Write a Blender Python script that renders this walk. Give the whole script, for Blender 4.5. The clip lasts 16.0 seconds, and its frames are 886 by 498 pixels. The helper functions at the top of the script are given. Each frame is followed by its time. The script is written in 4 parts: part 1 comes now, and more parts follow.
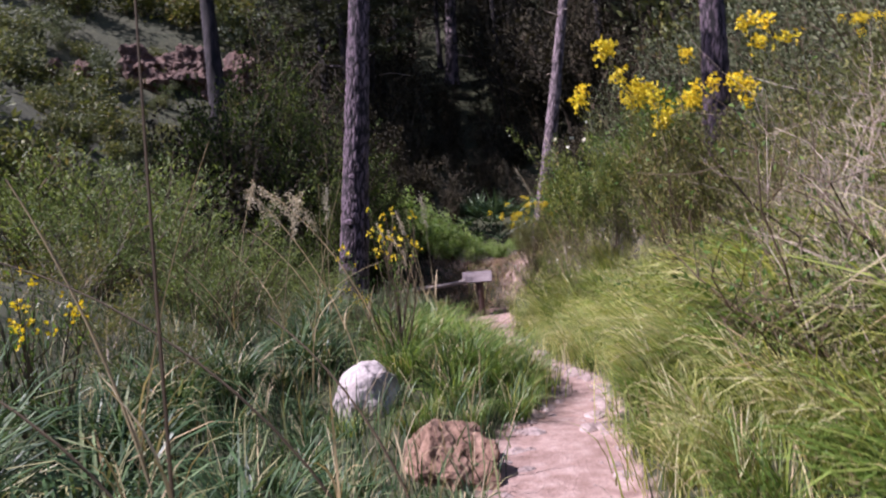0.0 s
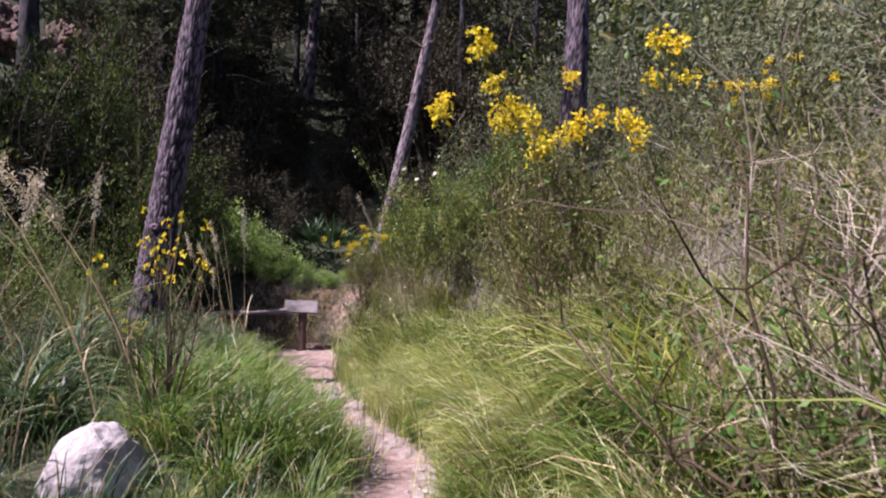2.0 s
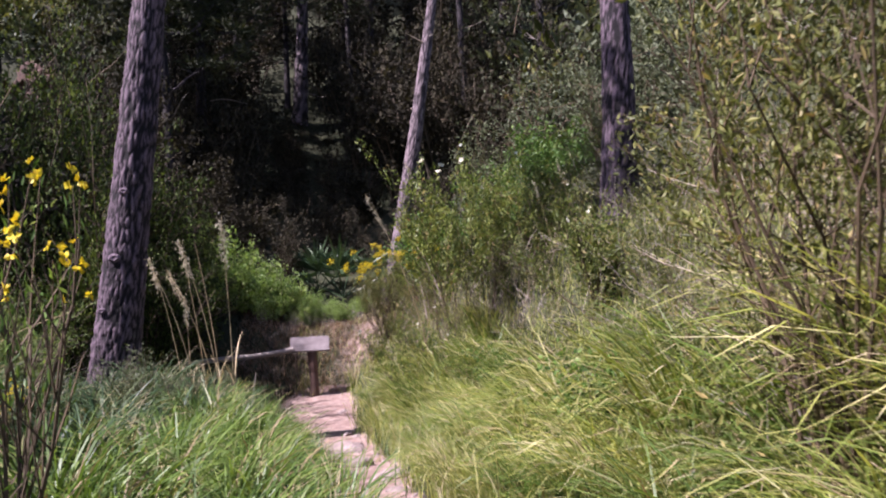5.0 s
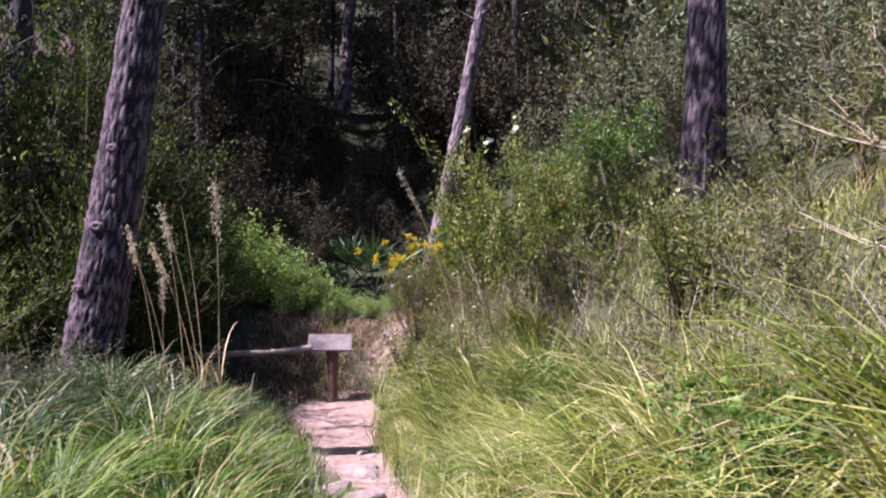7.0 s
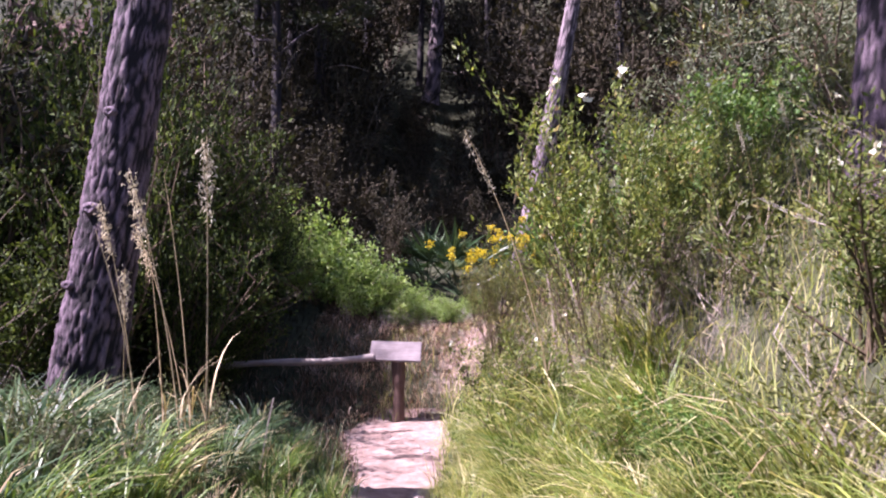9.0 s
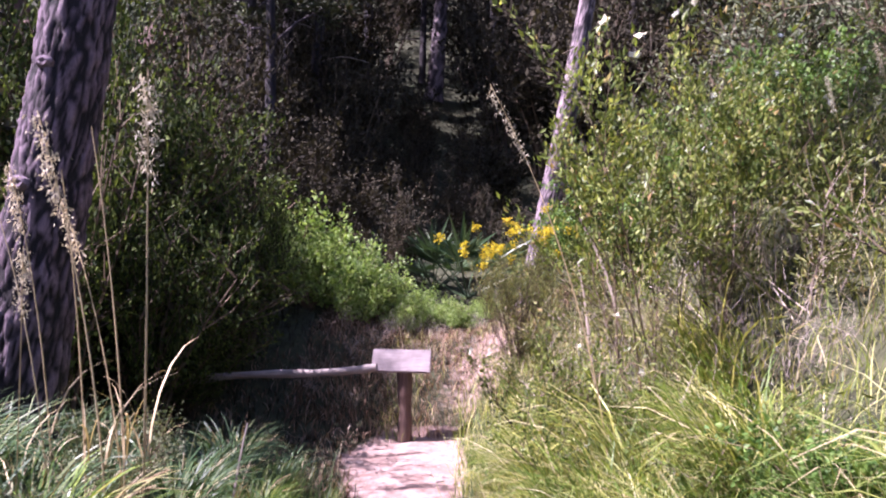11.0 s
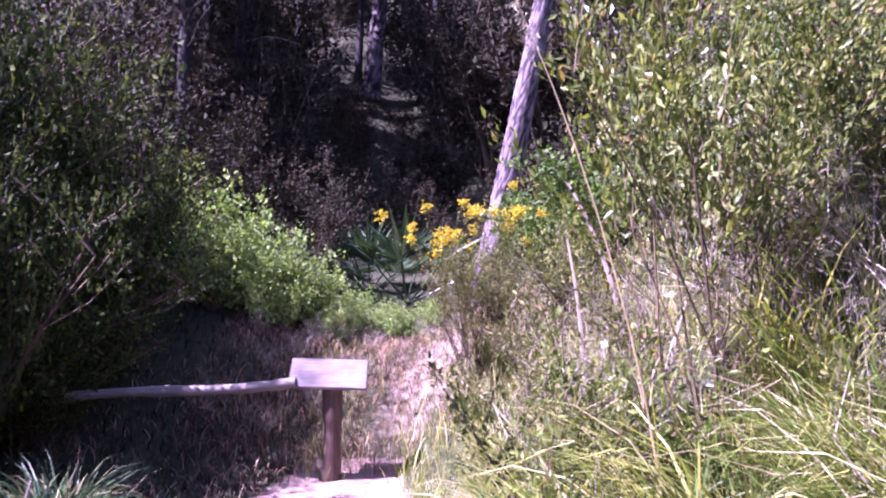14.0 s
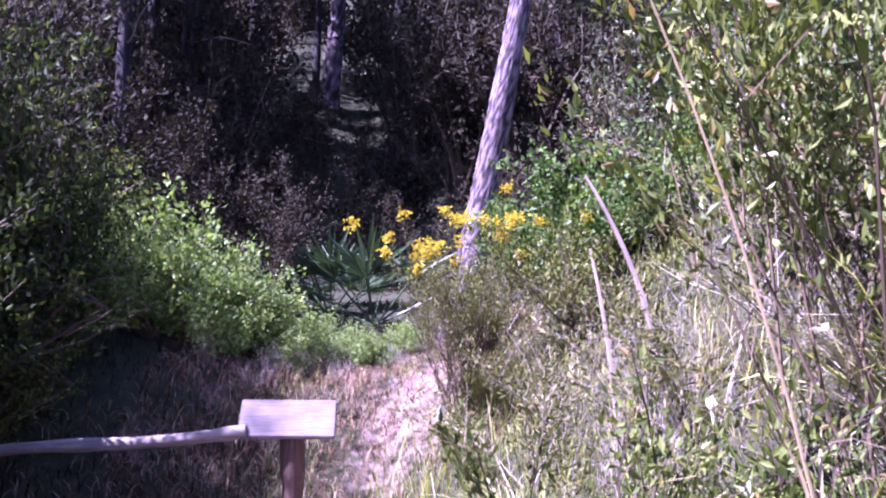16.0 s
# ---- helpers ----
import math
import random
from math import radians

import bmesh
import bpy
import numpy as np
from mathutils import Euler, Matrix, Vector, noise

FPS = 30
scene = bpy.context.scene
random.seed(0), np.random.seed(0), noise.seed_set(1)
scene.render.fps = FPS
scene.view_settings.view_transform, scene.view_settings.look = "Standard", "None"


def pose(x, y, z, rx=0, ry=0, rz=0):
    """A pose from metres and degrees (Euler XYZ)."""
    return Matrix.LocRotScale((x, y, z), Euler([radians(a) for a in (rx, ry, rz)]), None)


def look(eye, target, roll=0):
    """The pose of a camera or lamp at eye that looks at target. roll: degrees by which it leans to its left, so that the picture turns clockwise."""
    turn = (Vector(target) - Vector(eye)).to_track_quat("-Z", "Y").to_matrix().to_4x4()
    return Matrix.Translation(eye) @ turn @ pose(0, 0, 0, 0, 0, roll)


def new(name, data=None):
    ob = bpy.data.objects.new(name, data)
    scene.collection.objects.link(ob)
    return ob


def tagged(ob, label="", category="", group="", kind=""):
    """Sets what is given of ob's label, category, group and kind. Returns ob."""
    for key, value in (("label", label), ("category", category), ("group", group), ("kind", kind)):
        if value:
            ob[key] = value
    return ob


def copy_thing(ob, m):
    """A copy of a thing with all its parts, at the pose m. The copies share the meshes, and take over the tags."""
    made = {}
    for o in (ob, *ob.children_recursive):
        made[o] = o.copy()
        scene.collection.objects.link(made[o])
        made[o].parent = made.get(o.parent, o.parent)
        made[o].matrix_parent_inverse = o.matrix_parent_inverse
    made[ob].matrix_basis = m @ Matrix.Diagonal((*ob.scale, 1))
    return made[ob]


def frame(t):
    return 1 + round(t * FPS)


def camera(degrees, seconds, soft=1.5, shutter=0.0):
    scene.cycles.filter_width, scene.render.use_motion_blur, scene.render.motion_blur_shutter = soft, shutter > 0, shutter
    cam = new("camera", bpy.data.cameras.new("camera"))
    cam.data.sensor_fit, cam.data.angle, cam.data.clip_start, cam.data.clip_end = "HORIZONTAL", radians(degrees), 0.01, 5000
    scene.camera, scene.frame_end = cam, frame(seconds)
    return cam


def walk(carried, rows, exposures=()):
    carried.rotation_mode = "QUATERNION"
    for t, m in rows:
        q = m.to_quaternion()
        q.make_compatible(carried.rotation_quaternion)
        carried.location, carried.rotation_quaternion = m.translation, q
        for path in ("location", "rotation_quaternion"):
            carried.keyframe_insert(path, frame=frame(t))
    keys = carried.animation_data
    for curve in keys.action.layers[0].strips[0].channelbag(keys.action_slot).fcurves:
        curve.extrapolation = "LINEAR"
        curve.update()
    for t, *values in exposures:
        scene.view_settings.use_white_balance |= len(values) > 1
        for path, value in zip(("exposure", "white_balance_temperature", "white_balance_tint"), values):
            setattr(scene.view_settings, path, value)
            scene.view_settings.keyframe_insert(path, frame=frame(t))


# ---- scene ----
cam = camera(64.8, 16.0, soft=2.1, shutter=0.25)
PATH = [
    (0, (0.036, -0.042, 2.301), (-0.124, 1.95, 2.246), -4.9),
    (0.5, (0.156, 0.245, 2.297), (-0.082, 2.231, 2.318), 1.7),
    (1, (0.066, 0.524, 2.224), (0.139, 2.523, 2.233), -3.1),
    (1.5, (0.05, 0.865, 2.224), (0.379, 2.838, 2.204), -1.3),
    (2, (0.167, 1.305, 2.312), (0.468, 3.282, 2.336), 2.5),
    (2.5, (0.2, 1.775, 2.23), (0.516, 3.749, 2.308), 3.5),
    (3, (0.249, 2.268, 2.147), (0.553, 4.244, 2.219), -0.1),
    (3.5, (0.273, 2.7, 2.127), (0.547, 4.68, 2.204), 0.4),
    (4, (0.212, 2.988, 2.073), (0.535, 4.956, 2.225), -1.2),
    (4.5, (0.138, 3.428, 2.068), (0.432, 5.404, 2.17), -2.9),
    (7, (0.339, 5.606, 1.916), (0.505, 7.596, 2.038), 0.5),
    (7.5, (0.411, 6.132, 1.948), (0.547, 8.128, 1.978), -0.1),
    (8, (0.55, 6.687, 1.908), (0.572, 8.687, 1.954), 1.8),
    (8.5, (0.752, 7.052, 1.936), (0.648, 9.046, 2.056), -0.5),
    (9, (0.672, 7.6, 1.945), (0.558, 9.593, 2.061), 1.2),
    (11.5, (0.452, 9.208, 1.806), (0.337, 11.198, 1.965), 0.8),
    (12, (0.432, 9.498, 1.707), (0.502, 11.486, 1.905), 0.9),
    (12.5, (0.327, 9.658, 1.484), (0.488, 11.639, 1.708), 3.1),
    (13, (0.296, 10.116, 1.505), (0.31, 12.104, 1.721), 1.6),
    (13.5, (0.318, 10.454, 1.543), (0.304, 12.442, 1.763), 1.0),
    (14, (0.241, 10.927, 1.603), (0.317, 12.916, 1.797), 1.4),
    (14.5, (0.233, 11.164, 1.592), (0.377, 13.149, 1.791), -1.1),
    (15, (0.298, 11.402, 1.658), (0.414, 13.388, 1.862), -0.1),
    (15.5, (0.155, 11.801, 1.644), (0.275, 13.783, 1.886), -0.4),
    (16, (0.059, 12.154, 1.699), (0.257, 14.129, 1.943), 0.7),
]
walk(cam, [(t, look(eye, target, roll)) for t, eye, target, roll in PATH], [(0.0, 1.12, 5900, 30), (4.5, 1.35, 6000, 30), (7.0, 1.55, 5900, 32), (9.0, 1.98, 5900, 40), (11.5, 2.15, 5850, 42), (13.0, 2.18, 5700, 47), (14.2, 2.5, 5250, 72), (16.0, 2.42, 5050, 66)])

# ---- light ----
world = bpy.data.worlds.new("sky")
scene.world = world
world.use_nodes = True
wn = world.node_tree.nodes
sky = wn.new("ShaderNodeTexSky")
sky.sky_type = "NISHITA"
sky.sun_disc = False
SUN_TO = Vector((-0.57, -0.16, 0.80)).normalized()
sky.sun_elevation = math.asin(SUN_TO.z)
sky.sun_rotation = math.atan2(SUN_TO.x, SUN_TO.y)
world.node_tree.links.new(sky.outputs[0], wn["Background"].inputs[0])
wn["Background"].inputs[1].default_value = 0.06
sun = new("sun", bpy.data.lights.new("sun", "SUN"))
sun.data.energy = 5.0
sun.data.angle = radians(0.53)
sun.data.color = (1.0, 0.95, 0.88)
sun.matrix_world = look(SUN_TO * 80, (0, 0, 0))


# ---- materials ----
def nodes_of(name):
    m = bpy.data.materials.new(name)
    m.use_nodes = True
    nt = m.node_tree
    return m, nt, nt.nodes["Principled BSDF"], nt.nodes["Material Output"]


def ramp(nt, fac, stops):
    r = nt.nodes.new("ShaderNodeValToRGB")
    el = r.color_ramp.elements
    while len(el) < len(stops):
        el.new(0.5)
    for e, (p, c) in zip(el, stops):
        e.position, e.color = p, (*c, 1)
    nt.links.new(fac, r.inputs[0])
    return r.outputs[0]


def coords(nt, scale=(1, 1, 1), kind="Object"):
    tc = nt.nodes.new("ShaderNodeTexCoord")
    mp = nt.nodes.new("ShaderNodeMapping")
    mp.inputs["Scale"].default_value = scale
    nt.links.new(tc.outputs[kind], mp.inputs[0])
    return mp.outputs[0]


def noise_node(nt, vec, scale, detail=4, rough=0.6):
    n = nt.nodes.new("ShaderNodeTexNoise")
    n.inputs["Scale"].default_value, n.inputs["Detail"].default_value = scale, detail
    n.inputs["Roughness"].default_value = rough
    nt.links.new(vec, n.inputs["Vector"])
    return n.outputs[0]


def blend(nt, fac, a, b, how="MIX"):
    mx = nt.nodes.new("ShaderNodeMix")
    mx.data_type, mx.blend_type = "RGBA", how
    for sock, v in ((mx.inputs[0], fac), (mx.inputs[6], a), (mx.inputs[7], b)):
        if isinstance(v, (int, float)):
            sock.default_value = v
        elif isinstance(v, tuple):
            sock.default_value = (*v, 1)
        else:
            nt.links.new(v, sock)
    return mx.outputs[2]


def bump(nt, height, strength, dist, target):
    b = nt.nodes.new("ShaderNodeBump")
    b.inputs["Strength"].default_value, b.inputs["Distance"].default_value = strength, dist
    nt.links.new(height, b.inputs["Height"])
    nt.links.new(b.outputs[0], target.inputs["Normal"])


def leaf_mat(name, stops, trans=0.35, rough=0.5, tint=(1.0, 1.0, 0.5), gloss=0.3):
    """Foliage: each leaf takes its own shade, thin enough for light to pass."""
    m, nt, bsdf, out = nodes_of(name)
    geo = nt.nodes.new("ShaderNodeNewGeometry")
    col = ramp(nt, geo.outputs["Random Per Island"], stops)
    info = nt.nodes.new("ShaderNodeObjectInfo")
    var = ramp(nt, info.outputs["Random"], [(0, (0.78, 0.8, 0.8)), (1, (1.18, 1.12, 1.0))])
    col = blend(nt, 1.0, col, var, "MULTIPLY")
    patch = noise_node(nt, coords(nt, kind="Object"), 3.0, 2)
    col = blend(nt, 1.0, col, ramp(nt, patch, [(0.3, (0.7, 0.72, 0.7)), (0.7, (1.2, 1.2, 1.1))]), "MULTIPLY")
    nt.links.new(col, bsdf.inputs["Base Color"])
    bsdf.inputs["Roughness"].default_value = rough
    bsdf.inputs["Specular IOR Level"].default_value = gloss
    tr = nt.nodes.new("ShaderNodeBsdfTranslucent")
    nt.links.new(blend(nt, 1.0, col, tint, "MULTIPLY"), tr.inputs[0])
    mix = nt.nodes.new("ShaderNodeMixShader")
    mix.inputs[0].default_value = trans
    nt.links.new(bsdf.outputs[0], mix.inputs[1])
    nt.links.new(tr.outputs[0], mix.inputs[2])
    nt.links.new(mix.outputs[0], out.inputs[0])
    return m


def bark_mat(name, dark, light, scale=1.0):
    """Bark plates: the furrows are carved into the trunk, and the mesh keeps how deep each point lies."""
    m, nt, bsdf, out = nodes_of(name)
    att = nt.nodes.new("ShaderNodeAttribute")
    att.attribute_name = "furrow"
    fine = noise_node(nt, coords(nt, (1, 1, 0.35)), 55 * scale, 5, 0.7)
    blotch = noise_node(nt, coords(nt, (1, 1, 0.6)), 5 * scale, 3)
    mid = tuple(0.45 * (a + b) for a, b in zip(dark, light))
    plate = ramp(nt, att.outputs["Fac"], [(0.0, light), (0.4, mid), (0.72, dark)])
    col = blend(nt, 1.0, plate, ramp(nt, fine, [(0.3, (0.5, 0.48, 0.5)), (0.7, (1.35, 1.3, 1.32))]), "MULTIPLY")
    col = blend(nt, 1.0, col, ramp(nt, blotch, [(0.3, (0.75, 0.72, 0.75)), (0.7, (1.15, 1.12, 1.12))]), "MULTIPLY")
    nt.links.new(col, bsdf.inputs["Base Color"])
    bsdf.inputs["Roughness"].default_value = 0.9
    bump(nt, fine, 0.8, 0.02, bsdf)
    return m


def rock_mat(name, stops, scale=6.0, dist=0.02):
    m, nt, bsdf, out = nodes_of(name)
    v = coords(nt)
    big, fine = noise_node(nt, v, scale, 6, 0.65), noise_node(nt, v, scale * 7, 4)
    col = blend(nt, 1.0, ramp(nt, big, stops), ramp(nt, fine, [(0.3, (0.75, 0.75, 0.75)), (0.7, (1.15, 1.15, 1.15))]), "MULTIPLY")
    info = nt.nodes.new("ShaderNodeObjectInfo")
    col = blend(nt, 1.0, col, ramp(nt, info.outputs["Random"], [(0, (0.82, 0.8, 0.8)), (1, (1.1, 1.1, 1.1))]), "MULTIPLY")
    nt.links.new(col, bsdf.inputs["Base Color"])
    bsdf.inputs["Roughness"].default_value = 0.9
    bump(nt, blend(nt, 0.4, big, fine), 0.8, dist, bsdf)
    return m


def wood_mat(name, dark, light, along="X"):
    m, nt, bsdf, out = nodes_of(name)
    sc = {"X": (2, 30, 30), "Z": (30, 30, 2)}[along]
    grain, blotch = noise_node(nt, coords(nt, sc), 1.6, 6, 0.7), noise_node(nt, coords(nt), 5, 3)
    col = blend(nt, 1.0, ramp(nt, grain, [(0.3, dark), (0.65, light)]), ramp(nt, blotch, [(0.3, (0.75, 0.72, 0.72)), (0.7, (1.1, 1.1, 1.1))]), "MULTIPLY")
    nt.links.new(col, bsdf.inputs["Base Color"])
    bsdf.inputs["Roughness"].default_value = 0.85
    bump(nt, grain, 0.6, 0.006, bsdf)
    return m


M_GRASS_YEL = leaf_mat("yellow_green_grass", [(0, (0.08, 0.125, 0.025)), (0.32, (0.21, 0.27, 0.065)), (0.66, (0.40, 0.42, 0.13)), (0.85, (0.56, 0.53, 0.28)), (1, (0.68, 0.62, 0.46))], 0.42, 0.4)
M_GRASS_MID = leaf_mat("fresh_green_grass", [(0, (0.06, 0.11, 0.025)), (0.6, (0.13, 0.21, 0.05)), (0.9, (0.24, 0.31, 0.09)), (1, (0.45, 0.4, 0.24))], 0.4, 0.4)
M_GRASS_BLUE = leaf_mat("deep_green_grass", [(0, (0.018, 0.04, 0.02)), (0.5, (0.05, 0.095, 0.042)), (0.85, (0.12, 0.18, 0.09)), (1, (0.32, 0.29, 0.17))], 0.22, 0.42, gloss=0.22)
M_STRAW = leaf_mat("dry_straw", [(0, (0.22, 0.15, 0.09)), (0.6, (0.42, 0.33, 0.22)), (1, (0.6, 0.5, 0.38))], 0.2, 0.6)
M_LITTER = leaf_mat("brown_leaf_litter", [(0, (0.06, 0.03, 0.02)), (0.45, (0.19, 0.105, 0.07)), (0.8, (0.34, 0.215, 0.16)), (1, (0.5, 0.38, 0.32))], 0.05, 0.85)
# the wood's shade is put into this leaf colour: browned and darkened
M_LEAF_SHADE = leaf_mat("shade_brown_leaf", [(0, (0.022, 0.019, 0.016)), (0.6, (0.044, 0.039, 0.030)), (1, (0.080, 0.072, 0.054))], 0.15, 0.75, gloss=0.08)
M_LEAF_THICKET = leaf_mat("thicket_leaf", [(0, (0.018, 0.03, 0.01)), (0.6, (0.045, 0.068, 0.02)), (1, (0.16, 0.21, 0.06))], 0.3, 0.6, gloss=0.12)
M_LEAF_WEED = leaf_mat("fresh_weed_leaf", [(0, (0.07, 0.11, 0.035)), (0.6, (0.15, 0.21, 0.07)), (1, (0.27, 0.33, 0.14))], 0.35, 0.6)
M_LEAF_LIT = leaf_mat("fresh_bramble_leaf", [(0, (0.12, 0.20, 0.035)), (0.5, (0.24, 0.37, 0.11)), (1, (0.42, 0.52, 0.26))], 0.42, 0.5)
M_LEAF_MID = leaf_mat("mid_green_leaf", [(0, (0.04, 0.09, 0.02)), (0.6, (0.10, 0.19, 0.045)), (1, (0.19, 0.28, 0.08))], 0.38, 0.5)
M_LEAF_OLIVE = leaf_mat("olive_scrub_leaf", [(0, (0.05, 0.06, 0.018)), (0.6, (0.13, 0.15, 0.045)), (0.9, (0.22, 0.22, 0.08)), (1, (0.3, 0.22, 0.12))], 0.3, 0.5)
M_LEAF_GREY = leaf_mat("grey_green_leaf", [(0, (0.06, 0.075, 0.04)), (0.6, (0.12, 0.145, 0.085)), (1, (0.22, 0.24, 0.16))], 0.25, 0.6)
M_LEAF_CISTUS = leaf_mat("yellow_green_cistus_leaf", [(0, (0.05, 0.078, 0.022)), (0.55, (0.155, 0.205, 0.055)), (0.93, (0.31, 0.35, 0.12)), (1, (0.28, 0.17, 0.09))], 0.4, 0.4)
M_NEEDLE = leaf_mat("pine_needle", [(0, (0.024, 0.03, 0.016)), (0.7, (0.052, 0.06, 0.032)), (1, (0.085, 0.09, 0.05))], 0.12, 0.6, gloss=0.15)
M_PALM = leaf_mat("fan_palm_leaf", [(0, (0.04, 0.08, 0.04)), (1, (0.10, 0.15, 0.09))], 0.2, 0.35)
M_YELLOW = leaf_mat("yellow_petal", [(0, (0.58, 0.42, 0.012)), (0.5, (0.76, 0.60, 0.02)), (1, (0.85, 0.74, 0.06))], 0.35, 0.5, (1, 0.97, 0.4))
M_WHITE = leaf_mat("white_petal", [(0, (0.7, 0.68, 0.62)), (1, (0.85, 0.84, 0.8))], 0.3, 0.5, (1, 1, 1))
M_PLUME = leaf_mat("pale_seed_plume", [(0, (0.42, 0.36, 0.28)), (1, (0.68, 0.62, 0.52))], 0.3, 0.7, (1, 0.95, 0.85))
M_TWIG = leaf_mat("grey_dead_twig", [(0, (0.17, 0.125, 0.12)), (0.6, (0.34, 0.28, 0.275)), (1, (0.46, 0.40, 0.39))], 0.0, 0.85)
M_STEM = leaf_mat("brown_stem", [(0, (0.05, 0.035, 0.025)), (1, (0.13, 0.095, 0.07))], 0.0, 0.8)
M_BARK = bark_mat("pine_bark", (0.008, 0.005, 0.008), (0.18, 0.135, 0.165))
# copy of the pine bark with the wood's shade darkened into its colour
M_BARK_SHADE = bark_mat("shade_dark_pine_bark", (0.008, 0.006, 0.008), (0.055, 0.044, 0.05), 1.4)
M_BARK_GREY = bark_mat("grey_pine_bark", (0.03, 0.022, 0.026), (0.29, 0.235, 0.25), 1.1)
M_LIMESTONE = rock_mat("pale_limestone", [(0.3, (0.25, 0.21, 0.205)), (0.55, (0.44, 0.39, 0.385)), (0.75, (0.56, 0.51, 0.51))])
M_EARTHROCK = rock_mat("brown_earth", [(0.3, (0.08, 0.04, 0.028)), (0.5, (0.19, 0.11, 0.075)), (0.7, (0.33, 0.21, 0.155))], 9, 0.04)
M_REDROCK = rock_mat("red_sandstone", [(0.3, (0.035, 0.02, 0.018)), (0.5, (0.13, 0.07, 0.055)), (0.7, (0.29, 0.2, 0.165))], 1.6, 0.2)
M_BOARD = wood_mat("silvered_board", (0.13, 0.102, 0.105), (0.235, 0.195, 0.2), "X")
M_POST = wood_mat("brown_post", (0.05, 0.028, 0.022), (0.16, 0.095, 0.075), "Z")
M_RAIL = wood_mat("weathered_rail", (0.17, 0.135, 0.125), (0.33, 0.28, 0.26), "X")


# ---- the lie of the land ----
def path_x(y):
    return np.interp(y, [-4, 0, 3, 5, 6.4, 8, 9.6, 11.2, 13, 15, 17, 20], [0.05, 0.1, 0.22, 0.34, 0.72, 0.5, 0.28, 0.3, 0.08, -0.2, -0.45, -0.3])


def path_half(y):
    return np.interp(y, [0, 5, 6.4, 8, 12, 15, 16.4, 17.2, 18], [0.45, 0.42, 0.27, 0.3, 0.4, 0.46, 0.62, 0.75, 0.5])


def land(x, y):
    """Height of the ground: a trail going down past steps to a level spot, a cut bank on one side, hills behind."""
    x, y = np.asarray(x, float), np.asarray(y, float)
    base = np.interp(y, [-200, -40, -4, 0, 3, 5.35, 7, 9.5, 12.9, 15.4, 18.1, 18.6, 19.4, 20.2, 21.5, 23, 27, 33, 42, 60, 90, 140, 300],
                     [12, 3, 1.15, 1.0, 0.87, 0.77, 0.68, 0.4, -0.06, -0.15, 0.0, 0.22, 0.75, 1.1, 1.25, 1.4, 2.6, 5.8, 13, 31, 52, 66, 70])
    base = base * (1 - np.interp(y, [26, 40], [0, 1]) * np.interp(x, [7, 24], [0, 0.19]))
    d = x - path_x(y)
    hw = path_half(y)
    u = np.maximum(d - hw, 0)
    right = np.interp(u, [0, 0.12, 0.5, 1.2, 2.2, 3.6, 6, 10, 20, 40, 120, 300], [0, 0.05, 0.2, 0.5, 1.15, 2.4, 3.6, 5.2, 9, 13, 16, 16])
    right = right * np.interp(y, [8, 14, 17.5, 22, 40, 70], [1, 1.05, 1.35, 0.9, 0.5, 0.1])
    w = np.maximum(-d - hw, 0)
    left = np.interp(w, [0, 0.12, 0.5, 1, 2, 4, 8, 15, 30, 60, 300], [0, 0.07, 0.24, 0.4, 0.55, 0.7, 2.0, 7, 17, 26, 40])
    left = left * (1 - 0.75 * np.exp(-((y - 17.0) / 1.3) ** 2) * np.exp(-((w / 4.0) ** 2)))
    left = left * np.interp(y, [20, 26, 50, 90], [1, 0.8, 0.5, 0.2]) * (1 - np.interp(y, [4, 11], [0.68, 0]) * np.exp(-((w / 3.5) ** 2)))
    wob = 0.05 * np.sin(3.1 * x + 1.7 * y) + 0.04 * np.sin(5.3 * y - 2.2 * x) + 0.25 * np.sin(0.5 * x + 0.3) * np.sin(0.45 * y)
    off = np.clip((np.abs(d) - hw) / 1.0, 0, 1)
    fine = 0.012 * np.sin(9.0 * x + 4 * np.sin(3 * y)) * np.sin(11.0 * y + 2.0 * x)
    return base + right + left + wob * off + fine


def spaced(lo, fine_lo, fine_hi, hi, step, grow=1.22):
    mid = list(np.arange(fine_lo, fine_hi + step / 2, step))
    out, s, v = [], step, fine_hi
    while v < hi:
        s *= grow
        v += s
        out.append(v)
    back, s, v = [], step, fine_lo
    while v > lo:
        s *= grow
        v -= s
        back.append(v)
    return np.array(back[::-1] + mid + out)


def mesh_object(name, verts, faces, material, parent=None, label="", smooth=False):
    me = bpy.data.meshes.new(name)
    me.from_pydata([tuple(v) for v in np.asarray(verts).tolist()] if len(verts) else [], [], faces if isinstance(faces, list) else np.asarray(faces).tolist())
    me.materials.append(material)
    if smooth:
        me.polygons.foreach_set("use_smooth", [True] * len(me.polygons))
    me.update()
    ob = new(name, me)
    if parent is not None:
        ob.parent = parent
    if label:
        tagged(ob, label)
    return ob


def part(name, bm, material, parent, label=""):
    me = bpy.data.meshes.new(name)
    bm.to_mesh(me)
    bm.free()
    me.materials.append(material)
    ob = new(name, me)
    ob.parent = parent
    if label:
        tagged(ob, label)
    return ob


